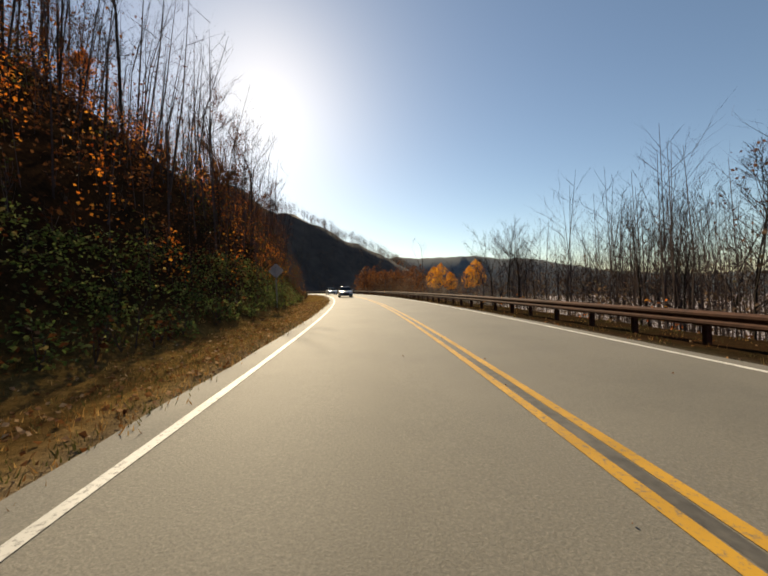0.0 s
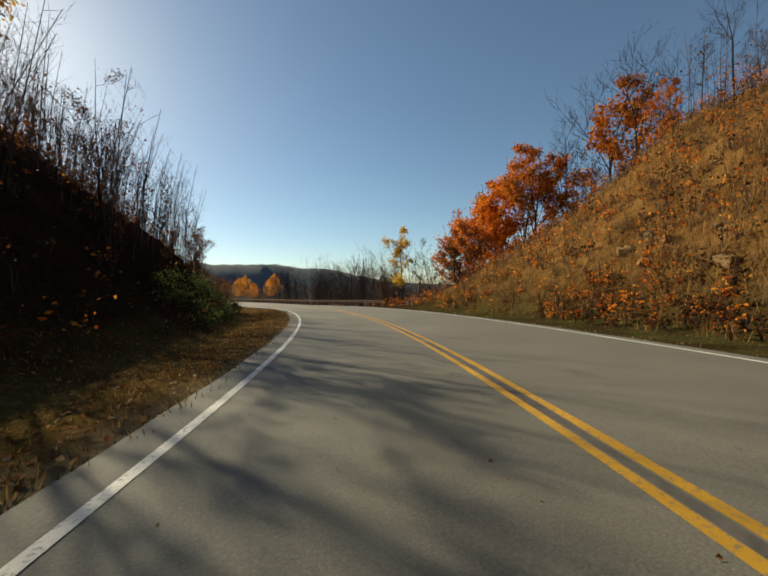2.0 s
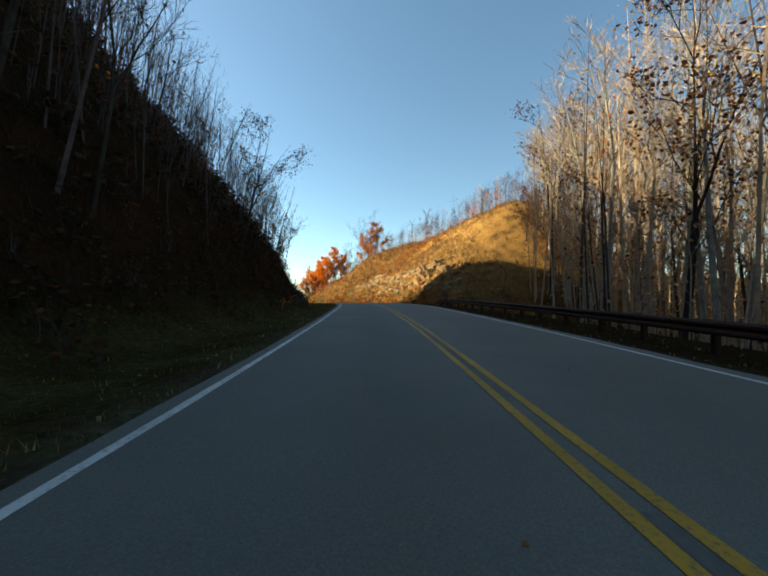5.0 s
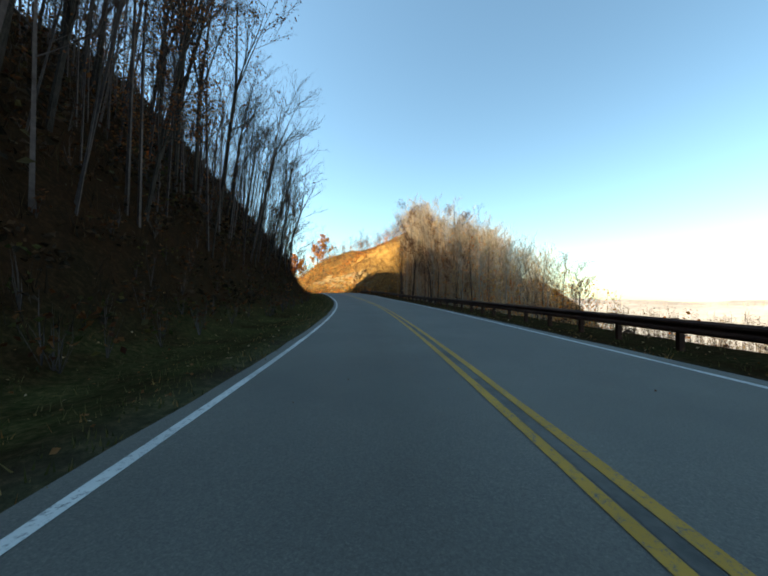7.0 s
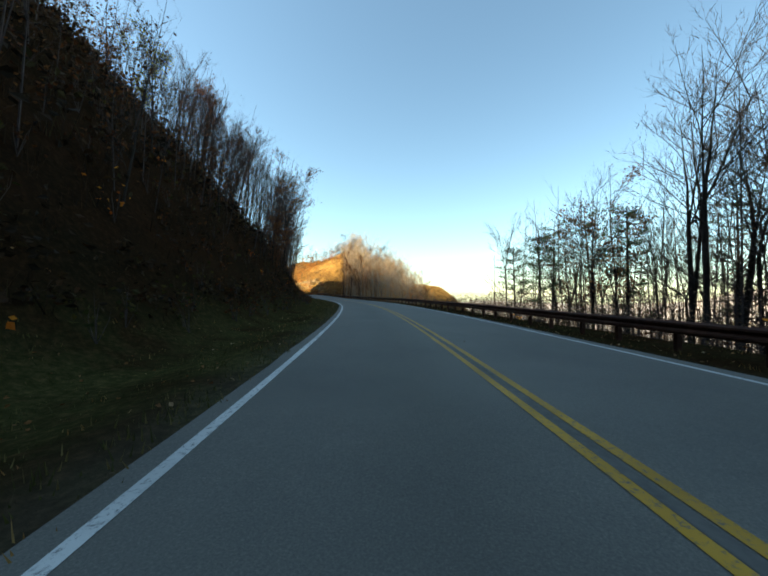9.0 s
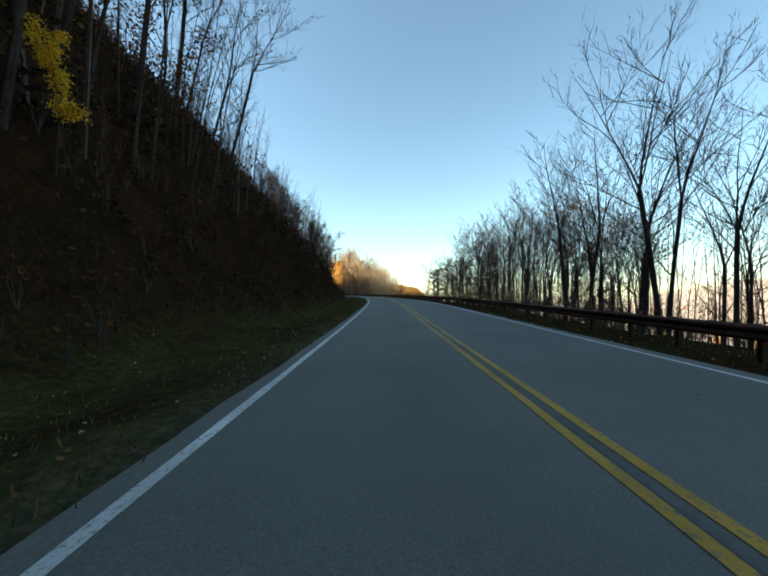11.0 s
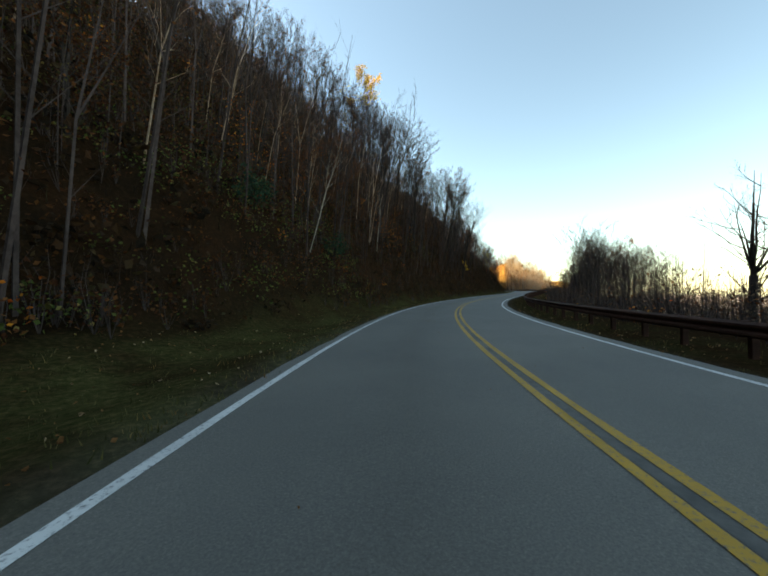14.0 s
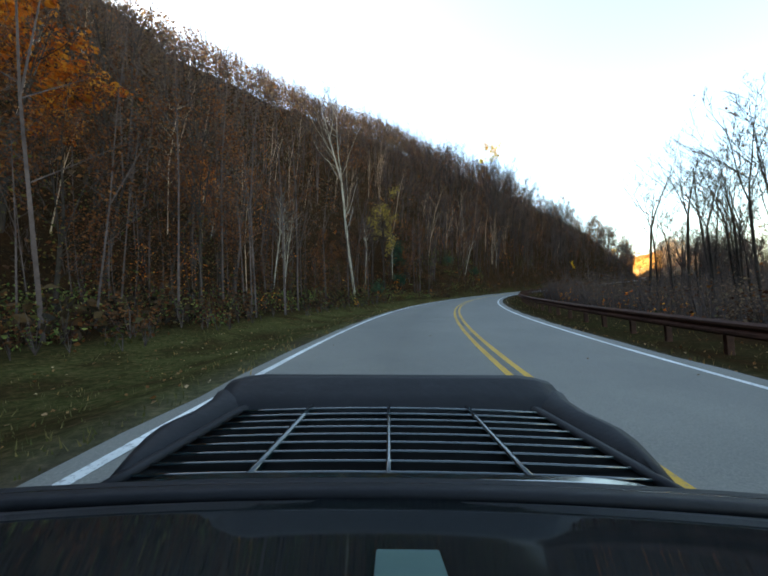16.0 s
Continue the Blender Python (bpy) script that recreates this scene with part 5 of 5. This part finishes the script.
def ledge_foot(s):
    return 11.7 + 2.4 * float(1 - smooth(40, 58, s)) + 0.35 * math.sin(s * 0.55)


for course in range(4):
    s = 41.0 + 1.4 * course + rr.random()
    while s < 83 - 1.6 * course:
        wide = rr.uniform(0.7, 2.0) if course < 2 else rr.uniform(1.1, 3.4)
        mid = s + wide / 2
        fade = float(smooth(39, 47, mid) * (1 - smooth(72, 86, mid)))
        tall = rr.uniform(1.0, 1.5) * (0.55 + 0.45 * fade)
        lat = ledge_foot(mid) + 0.4 + 0.84 * course + rr.uniform(-0.2, 0.2)
        if rr.random() > (0.2, 0.05, 0.05, 0.18)[course] + 0.5 * (1 - fade):
            h = radians(heading(mid))
            p = place(mid, lat) + Vector((math.cos(h), math.sin(h), 0)) * rr.uniform(0.68, 0.9) + Vector((0, 0, tall * 0.3))
            piece("rock", rr.choice(block_meshes), outcrop, Matrix.Translation(p) @ pose(0, 0, 0, rr.uniform(-4, 4), rr.uniform(-22, -8), heading(mid) + rr.uniform(-8, 8)) @ pose(0, 0, 0, rr.choice((0, 180)), 0, 0) @ Matrix.Diagonal((0.85, wide / 2 * 1.1, tall / 2 * 1.15, 1)))
        s += wide * rr.uniform(0.95, 1.02)
for k in range(120):
    s = rr.uniform(36, 88)
    lat = ledge_foot(s) + rr.choice((rr.uniform(-1.6, 0.2), rr.uniform(3.2, 5.5)))
    size = rr.uniform(0.14, 0.42)
    piece("rock", rr.choice(rubble_meshes), outcrop, Matrix.Translation(place(s, lat, 0.15 * size)) @ pose(0, 0, 0, rr.uniform(-20, 20), rr.uniform(-20, 20), rr.uniform(0, 360)) @ Matrix.Diagonal((size * rr.uniform(0.8, 1.5), size, size * rr.uniform(0.5, 0.9), 1)))

# ---- guardrails ----


def along(lat, s, z):
    p = place(s, lat)
    i = int(min(max((s - S0) / DS, 0), len(ALONG) - 1))
    p.z = _z[i] - min(lat, 8.5) * _bank[i] - 0.12 + z
    return p


def guardrail(s0, s1, lat, label):
    root = new("guardrail")
    prof = [(0.05, 0.42), (-0.035, 0.47), (-0.035, 0.52), (0.03, 0.565), (0.03, 0.595), (-0.035, 0.64), (-0.035, 0.69), (0.05, 0.74), (0.062, 0.74), (-0.02, 0.685), (-0.02, 0.645), (0.045, 0.6), (0.045, 0.56), (-0.02, 0.515), (-0.02, 0.475), (0.062, 0.42)]
    n = len(prof)
    step = 3.81
    a = s0
    while a < s1 - 0.5:
        b = min(a + step, s1)
        vs, fs = [], []
        q = np.linspace(a, b + 0.12, 5)
        for j, s in enumerate(q):
            lap = 0.006 if j > 3 else 0.0
            for dx, z in prof:
                vs.append(along(right_edge(s) + lat + dx + lap, s, z - (0.18 * max(0, (s0 + 4 - s) / 4) if s0 > 0 else 0)))
        for j in range(4):
            for t in range(n):
                fs.append((j * n + t, j * n + (t + 1) % n, (j + 1) * n + (t + 1) % n, (j + 1) * n + t))
        fs += [tuple(range(n)), tuple(range(4 * n, 5 * n))[::-1]]
        piece("rail", mesh_of("rail", vs, fs, CORTEN), root)
        a = b
    bm = bmesh.new()
    bmesh.ops.create_cube(bm, size=1, matrix=pose(0, 0, 0.2) @ Matrix.Diagonal((0.15, 0.11, 1.0, 1)))
    bmesh.ops.bevel(bm, geom=bm.edges[:], offset=0.012, segments=1, affect="EDGES")
    bmesh.ops.create_cube(bm, size=1, matrix=pose(-0.14, 0, 0.58) @ Matrix.Diagonal((0.14, 0.1, 0.34, 1)))
    post = bpy.data.meshes.new("post")
    bm.to_mesh(post)
    bm.free()
    post.materials.append(CORTEN)
    for s in np.arange(s0 + 0.9, s1, 1.905):
        p = along(right_edge(s) + lat + 0.28, s, 0)
        piece("post", post, root, Matrix.Translation(p) @ pose(0, 0, 0, 0, 0, heading(s)))
    return tagged(root, label, "guardrail")


guardrail(-130, 17, 1.85, "rust-brown weathered steel guardrail on posts")
guardrail(90, 412, 2.0, "dark weathered steel guardrail along the drop")

# ---- road sign seen from behind ----
sign = tagged(new("road_sign"), "diamond road sign on a steel post, seen from its bare back", "road sign")
bm = bmesh.new()
bmesh.ops.create_cube(bm, size=1, matrix=pose(0, 0, 2.6, 0, 45, 0) @ Matrix.Diagonal((0.76, 0.004, 0.76, 1)))
bmesh.ops.bevel(bm, geom=[e for e in bm.edges if abs((e.verts[0].co - e.verts[1].co).y) > 0.001], offset=0.06, segments=3, affect="EDGES")
part("panel", bm, STEEL, sign)
bm = bmesh.new()
for dx in (-0.03, 0.03):
    bmesh.ops.create_cube(bm, size=1, matrix=pose(dx, -0.03, 1.35) @ Matrix.Diagonal((0.012, 0.035, 3.3, 1)))
bmesh.ops.create_cube(bm, size=1, matrix=pose(0, -0.012, 1.35) @ Matrix.Diagonal((0.06, 0.006, 3.3, 1)))
part("post", bm, STEEL, sign)
sp = place(-25, -5.6)
sign.matrix_basis = Matrix.Translation((sp.x, sp.y, sp.z)) @ pose(0, 0, 0, 0, 0, heading(-25))

# ---- vehicles ----


def car_paint(name, colour, rough=0.25, metal=0.0):
    m, nt, b = material(name, rough, metal, 0.5)
    v = noise_of(nt, 3.0, 4, 0.6)
    nt.links.new(mix(nt, colour, tuple(c * 0.8 for c in colour), ramp(nt, v, [(0.4, (0, 0, 0)), (0.7, (1, 1, 1))])), b.inputs["Base Color"])
    b.inputs["Coat Weight"].default_value, b.inputs["Coat Roughness"].default_value = 0.6, 0.06
    return m


RUBBER = two_scale("black_rubber", (0.004, 0.004, 0.005), (0.01, 0.01, 0.012), 20, 2, 0.65, 0.15, spec=0.2)
# Near-black colour standing in for the shade inside the engine bay.
BAY_SHADE = two_scale("bay_shade_black", (0.002, 0.002, 0.002), (0.005, 0.005, 0.005), 12, 2, 0.9, 0.1, spec=0.05)
CHROME = two_scale("bright_trim", (0.5, 0.5, 0.5), (0.65, 0.65, 0.65), 8, 1, 0.18, 0.02, metal=1.0)
GLASS_DARK = two_scale("tinted_glass", (0.006, 0.008, 0.009), (0.012, 0.015, 0.016), 2, 0.5, 0.04, 0, spec=0.32)
LAMP = two_scale("headlamp_lens", (0.7, 0.7, 0.66), (0.85, 0.85, 0.82), 6, 1, 0.1, 0, spec=0.6)
RED_LAMP = two_scale("red_lamp_lens", (0.25, 0.01, 0.01), (0.4, 0.02, 0.015), 6, 1, 0.15, 0, spec=0.6)


def loft(sections, closed=True):
    """A skin through rings of equal length."""
    bm = bmesh.new()
    rings = [[bm.verts.new(p) for p in sec] for sec in sections]
    n = len(rings[0])
    for a, b in zip(rings, rings[1:]):
        for k in range(n if closed else n - 1):
            bm.faces.new((a[k], a[(k + 1) % n], b[(k + 1) % n], b[k]))
    if closed:
        bm.faces.new(rings[0][::-1])
        bm.faces.new(rings[-1])
    bmesh.ops.recalc_face_normals(bm, faces=bm.faces)
    for f in bm.faces:
        f.smooth = True
    return bm


def wheel(parent, x, y, r=0.32, w=0.21):
    bm = bmesh.new()
    prof = [(-w / 2, r * 0.62), (-w / 2, r * 0.9), (-w / 2 + 0.03, r), (w / 2 - 0.03, r), (w / 2, r * 0.9), (w / 2, r * 0.62)]
    rings = []
    for k in range(24):
        a = 2 * math.pi * k / 24
        rings.append([bm.verts.new((x + px, y + pr * math.cos(a), r + pr * math.sin(a))) for px, pr in prof])
    for k in range(24):
        for j in range(5):
            bm.faces.new((rings[k][j], rings[k][j + 1], rings[(k + 1) % 24][j + 1], rings[(k + 1) % 24][j]))
    w_ob = part("wheel", bm, RUBBER, parent)
    bm = bmesh.new()
    bmesh.ops.create_cone(bm, cap_ends=True, segments=20, radius1=r * 0.62, radius2=r * 0.55, depth=w * 0.7, matrix=pose(x, y, r, 0, 90, 0))
    part("rim", bm, STEEL, w_ob)


def box(name, mat, parent, centre, size, bev=0.01, turn=(0, 0, 0), label=""):
    bm = bmesh.new()
    bmesh.ops.create_cube(bm, size=1, matrix=Matrix.Diagonal((*size, 1)))
    if bev:
        bmesh.ops.bevel(bm, geom=bm.edges[:], offset=bev, segments=2, affect="EDGES")
    bmesh.ops.transform(bm, matrix=pose(*centre, *turn), verts=bm.verts)
    return part(name, bm, mat, parent, label)


def road_car(paint, label, tall=1.45):
    """A car whose front faces -y."""
    root = new("car")

    def ring(y, hw, z0, z1):
        return [(-hw, y, z0 + 0.12), (-hw * 0.96, y, z0), (hw * 0.96, y, z0), (hw, y, z0 + 0.12), (hw, y, z1 - 0.12), (hw * 0.9, y, z1), (-hw * 0.9, y, z1), (-hw, y, z1 - 0.12)]
    part("body", loft([ring(-2.2, 0.72, 0.35, 0.62), ring(-2.1, 0.84, 0.24, 0.74), ring(-1.6, 0.88, 0.22, 0.86), ring(-0.75, 0.89, 0.22, 0.93), ring(0.8, 0.89, 0.22, 0.95), ring(1.8, 0.87, 0.24, 0.93), ring(2.15, 0.8, 0.3, 0.8)]), paint, root)

    def top(y, hw0, hw1, z1):
        return [(-hw0, y, 0.9), (hw0, y, 0.9), (hw1, y, z1 - 0.06), (hw1 * 0.85, y, z1), (-hw1 * 0.85, y, z1), (-hw1, y, z1 - 0.06)]
    cabin = part("cabin", loft([top(-0.75, 0.8, 0.78, 0.97), top(-0.15, 0.8, 0.62, tall - 0.02), top(0.7, 0.8, 0.62, tall), top(1.3, 0.79, 0.6, tall - 0.06), top(1.85, 0.74, 0.7, 0.98)]), GLASS_DARK, root)
    part("roof", loft([[(-0.56, y, z), (0.56, y, z), (0.53, y, z + 0.035), (-0.53, y, z + 0.035)] for y, z in ((-0.2, tall - 0.03), (0.3, tall), (0.8, tall), (1.35, tall - 0.06))]), paint, root)
    box("windscreen", GLASS_DARK, root, (0, -0.47, (0.97 + tall) / 2 + 0.01), (1.2, 0.012, 0.68), 0.004, (-53, 0, 0))
    box("front_bumper", RUBBER, root, (0, -2.2, 0.42), (1.6, 0.14, 0.16), 0.03)
    box("grille", RUBBER, root, (0, -2.2, 0.6), (0.8, 0.05, 0.12), 0.01)
    for sx in (-1, 1):
        box("headlight", LAMP, root, (sx * 0.6, -2.16, 0.64), (0.28, 0.1, 0.15), 0.03)
        box("mirror", paint, root, (sx * 0.95, -0.55, 1.0), (0.16, 0.09, 0.12), 0.03)
        for y in (-1.38, 1.32):
            wheel(root, sx * 0.79, y)
    return tagged(root, label, "car", "cars following on the road")


WHITE_PAINT, SILVER_PAINT = car_paint("white_car_paint", (0.75, 0.75, 0.74)), car_paint("silver_car_paint", (0.5, 0.51, 0.52), 0.3, 0.4)
for s, paint, lab in ((-49, SILVER_PAINT, "silver saloon car in the lane of a curving road"), (-72, WHITE_PAINT, "white car further back on the curving road")):
    c = road_car(paint, lab)
    c.matrix_basis = Matrix.Translation(place(s, 0.0)) @ pose(0, 0, 0, 0, 0, heading(s))

# ---- dark green coupe whose tail carries the louvred engine lid ----
GREEN_PAINT = car_paint("dark_green_car_paint", (0.006, 0.016, 0.018), 0.12)
coupe = tagged(new("coupe"), "dark green rear-engined coupe with a louvred engine lid and tail spoiler", "car")


def shell(y, hw, z_low, z_side, z_top, crown=0.03):
    """Half-round body section at y: sill, side, shoulder and top."""
    pts = [(-hw * 0.93, z_low), (-hw, z_low + 0.12), (-hw, z_side), (-hw * 0.93, z_side + (z_top - z_side) * 0.65), (-hw * 0.7, z_top), (-hw * 0.3, z_top + crown), (hw * 0.3, z_top + crown), (hw * 0.7, z_top), (hw * 0.93, z_side + (z_top - z_side) * 0.65), (hw, z_side), (hw, z_low + 0.12), (hw * 0.93, z_low)]
    return [(x, y, z) for x, z in pts]


part("body", loft([shell(-3.0, 0.6, 0.3, 0.48, 0.55), shell(-2.8, 0.76, 0.22, 0.55, 0.66), shell(-2.1, 0.82, 0.2, 0.66, 0.76), shell(-1.6, 0.82, 0.2, 0.72, 0.84, 0.0), shell(-0.6, 0.82, 0.2, 0.74, 0.84, 0.0), shell(0.3, 0.84, 0.2, 0.74, 0.83, 0.0), shell(0.66, 0.85, 0.22, 0.72, 0.8, 0.01), shell(1.0, 0.82, 0.26, 0.66, 0.72, 0.02), shell(1.22, 0.74, 0.32, 0.58, 0.62, 0.02), shell(1.3, 0.66, 0.38, 0.52, 0.55, 0.01)]), GREEN_PAINT, coupe)
part("roof", loft([[(-w, y, z - 0.05), (-w * 0.8, y, z), (0, y, z + 0.03), (w * 0.8, y, z), (w, y, z - 0.05), (w, y, z - 0.09), (0, y, z - 0.02), (-w, y, z - 0.09)] for y, w, z in ((-1.55, 0.55, 1.17), (-1.2, 0.58, 1.24), (-0.7, 0.58, 1.26), (-0.3, 0.57, 1.215), (-0.14, 0.56, 1.165))]), GREEN_PAINT, coupe)
glass = []
for y, w, z in ((-0.16, 0.52, 1.11), (0.02, 0.66, 1.05), (0.14, 0.72, 1.008), (0.26, 0.77, 0.962), (0.38, 0.8, 0.922), (0.5, 0.83, 0.886), (0.575, 0.84, 0.864)):
    outer = [(w * f, y + 0.03 * (1 - f * f), z + 0.03 * (1 - f * f)) for f in np.linspace(-1, 1, 17)]
    glass.append(outer + [(x, q, h - 0.012) for x, q, h in outer[::-1]])
part("rear_window", loft(glass), GLASS_DARK, coupe, "dark glossy rear window glass")
part("windscreen", loft([[(-w, y, z), (0, y - 0.05, z + 0.02), (w, y, z), (w, y + 0.01, z - 0.012), (0, y - 0.04, z), (-w, y + 0.01, z - 0.012)] for y, w, z in ((-2.0, 0.62, 0.84), (-1.75, 0.58, 1.02), (-1.54, 0.53, 1.17))]), GLASS_DARK, coupe)
for sx in (-1, 1):
    part("side_window", loft([[(sx * (0.72 - 0.17 * t), -1.7 + 0.25 * t, 0.84 + 0.32 * t), (sx * (0.72 - 0.17 * t), 0.25 - 0.55 * t, 0.84 + 0.32 * t), (sx * (0.7 - 0.17 * t), 0.25 - 0.55 * t, 0.84 + 0.32 * t), (sx * (0.7 - 0.17 * t), -1.7 + 0.25 * t, 0.84 + 0.32 * t)] for t in (0, 0.5, 1)]), GLASS_DARK, coupe)
    for y in (-2.15, 0.62):
        wheel(coupe, sx * 0.76, y, 0.31, 0.2)
    box("tail_light", RED_LAMP, coupe, (sx * 0.58, 1.26, 0.58), (0.26, 0.06, 0.1), 0.02)
    box("headlight", LAMP, coupe, (sx * 0.58, -2.86, 0.6), (0.2, 0.12, 0.2), 0.05)
box("rear_bumper", RUBBER, coupe, (0, 1.31, 0.42), (1.4, 0.12, 0.14), 0.03)


def arc_bar(z, y, hw, bow, thick, drop=0.0):
    return loft([[(x, y - bow * (x / hw) ** 2 + a * thick[0], z - drop * (x / hw) ** 2 + b * thick[1]) for a, b in ((-1, -1), (1, -1), (1, 1), (-1, 1))] for x in np.linspace(-hw, hw, 25)])


part("window_seal", arc_bar(0.878, 0.66, 0.86, 0.03, (0.014, 0.012), 0.02), RUBBER, coupe)
part("window_trim", arc_bar(0.892, 0.636, 0.84, 0.03, (0.006, 0.006), 0.02), CHROME, coupe, "bright metal rear window trim")
part("window_seal", arc_bar(0.897, 0.61, 0.82, 0.03, (0.014, 0.01), 0.02), RUBBER, coupe)

part("window_seal", arc_bar(0.893, 0.575, 0.8, 0.035, (0.009, 0.007), 0.02), RUBBER, coupe)
part("window_trim", arc_bar(0.896, 0.553, 0.79, 0.035, (0.004, 0.004), 0.02), GREEN_PAINT, coupe)
part("window_seal", arc_bar(0.897, 0.528, 0.78, 0.035, (0.012, 0.008), 0.02), RUBBER, coupe)

# engine lid: frame, slats and dividers, on a nearly level plane
LID_N, LID_F = (0.725, 0.868), (1.115, 0.885)          # (y, z) of its near and far edges


def lid(t, x, up=0.0):
    return (x, LID_N[0] + (LID_F[0] - LID_N[0]) * t, LID_N[1] + (LID_F[1] - LID_N[1]) * t + up)


def half_width(t):
    return 0.585 + (0.49 - 0.585) * t


# Dark sheet below the slats paints the unlit depth of the bay.
box("engine_bay_cover", BAY_SHADE, coupe, (0, 0.93, 0.825), (1.12, 0.42, 0.05), 0.01)
part("rear_cowl", loft([[(x, y, z - 0.05 * (x / 0.8) ** 4 + dz) for x in np.linspace(-0.83, 0.83, 17) for dz in (0.0,)] + [(x, y, z - 0.1) for x in np.linspace(0.83, -0.83, 17)] for y, z in ((0.46, 0.872), (0.56, 0.862), (0.66, 0.862), (0.72, 0.852))]), GREEN_PAINT, coupe)
for k in range(9):
    t = 0.03 + k * 0.115
    w = half_width(t) - 0.035
    sec = []
    for x in np.linspace(-w, w, 13):
        sec.append([lid(t - 0.008, x, -0.001 - 0.012 * (x / w) ** 2), lid(t + 0.006, x, 0.002 - 0.012 * (x / w) ** 2), lid(t + 0.03, x, -0.004 - 0.012 * (x / w) ** 2), lid(t + 0.02, x, -0.008 - 0.012 * (x / w) ** 2)])
    part("slat", loft(sec), GREEN_PAINT, coupe)
for fx in (-0.5, 0.0, 0.5):
    part("divider", loft([[lid(t, fx * half_width(t) + dx, up) for dx, up in ((-0.005, -0.02), (0.005, -0.02), (0.005, 0.003), (-0.005, 0.003))] for t in np.linspace(-0.05, 1.0, 6)]), GREEN_PAINT, coupe)
for sx in (-1, 1):
    part("lid_rail", loft([[lid(t, sx * (half_width(t) - 0.035), -0.016), lid(t, sx * (half_width(t) + 0.006), -0.03), lid(t, sx * (half_width(t) + 0.004), -0.012), lid(t, sx * (half_width(t) - 0.02), -0.006)] for t in np.linspace(-0.08, 1.05, 8)]), RUBBER, coupe)
part("lid_lip", loft([[(x, 0.68, 0.85 - q), (x, 0.722 - q, 0.862 - q), (x, 0.718 - q, 0.876 - q), (x, 0.68, 0.868 - q)] for x, q in ((x, 0.012 * x * x + 0.03 * (x / 0.59) ** 8) for x in np.linspace(-0.59, 0.59, 25))]), GREEN_PAINT, coupe)

# tail spoiler: a tray with a raised rubber lip
outline = [(0.595, 0.74), (0.615, 0.82), (0.632, 0.9), (0.632, 0.96), (0.615, 1.0), (0.59, 1.06), (0.585, 1.15), (0.6, 1.22), (0.585, 1.27)]


sec = []
for k, (x, y) in enumerate(outline):
    z = 0.84 + 0.05 * (k / (len(outline) - 1)) ** 0.8
    xi = half_width(min(1.2, (y - LID_N[0]) / 0.39)) + 0.005
    sec.append([(xi, y, z - 0.005), (x - 0.03, y, z + 0.018), (x, y, z + 0.012), (x, y, z - 0.02), (xi, y, z - 0.04)])
part("spoiler_side", loft(sec), RUBBER, coupe)
part("spoiler_side", loft([[(-x, y, z) for x, y, z in r][::-1] for r in sec]), RUBBER, coupe)
sec = []
for x in np.linspace(-0.585, 0.585, 21):
    e = 1 - max(0, abs(x) - 0.5) / 0.085 * 0.45
    sec.append([(x, 1.12, 0.868), (x, 1.2, 0.88 + 0.02 * e), (x, 1.262, 0.888 + 0.046 * e), (x, 1.3, 0.89 + 0.05 * e), (x, 1.31, 0.88 + 0.03 * e), (x, 1.28, 0.86), (x, 1.12, 0.84)])
part("spoiler_lip", loft(sec), RUBBER, coupe, "raised black rubber spoiler lip")
STICKER = two_scale("pale_green_sticker", (0.045, 0.09, 0.08), (0.07, 0.125, 0.11), 9, 2, 0.4, 0)
box("sticker", STICKER, coupe, (0.022, 0.325, 0.99), (0.066, 0.09, 0.003), 0.001, (-18.4, 0, 0), "faded greenish sticker on the rear glass")
end_k = int(round((400 - S0) / DS))
COUPE_AT = Matrix.Translation((_x[end_k], _y[end_k], _z[end_k] + 1.25)) @ pose(0, 0, 0, 0.54, 3.85, -24.8) @ Matrix.Translation((0, 0, -1.25))
coupe.matrix_basis = COUPE_AT

for o in bare + pale + orange + yellow + rust + pines + forest + [faded, gold_top, grey, lone]:
    for c in list(o.children):
        bpy.data.objects.remove(c)
    bpy.data.objects.remove(o)
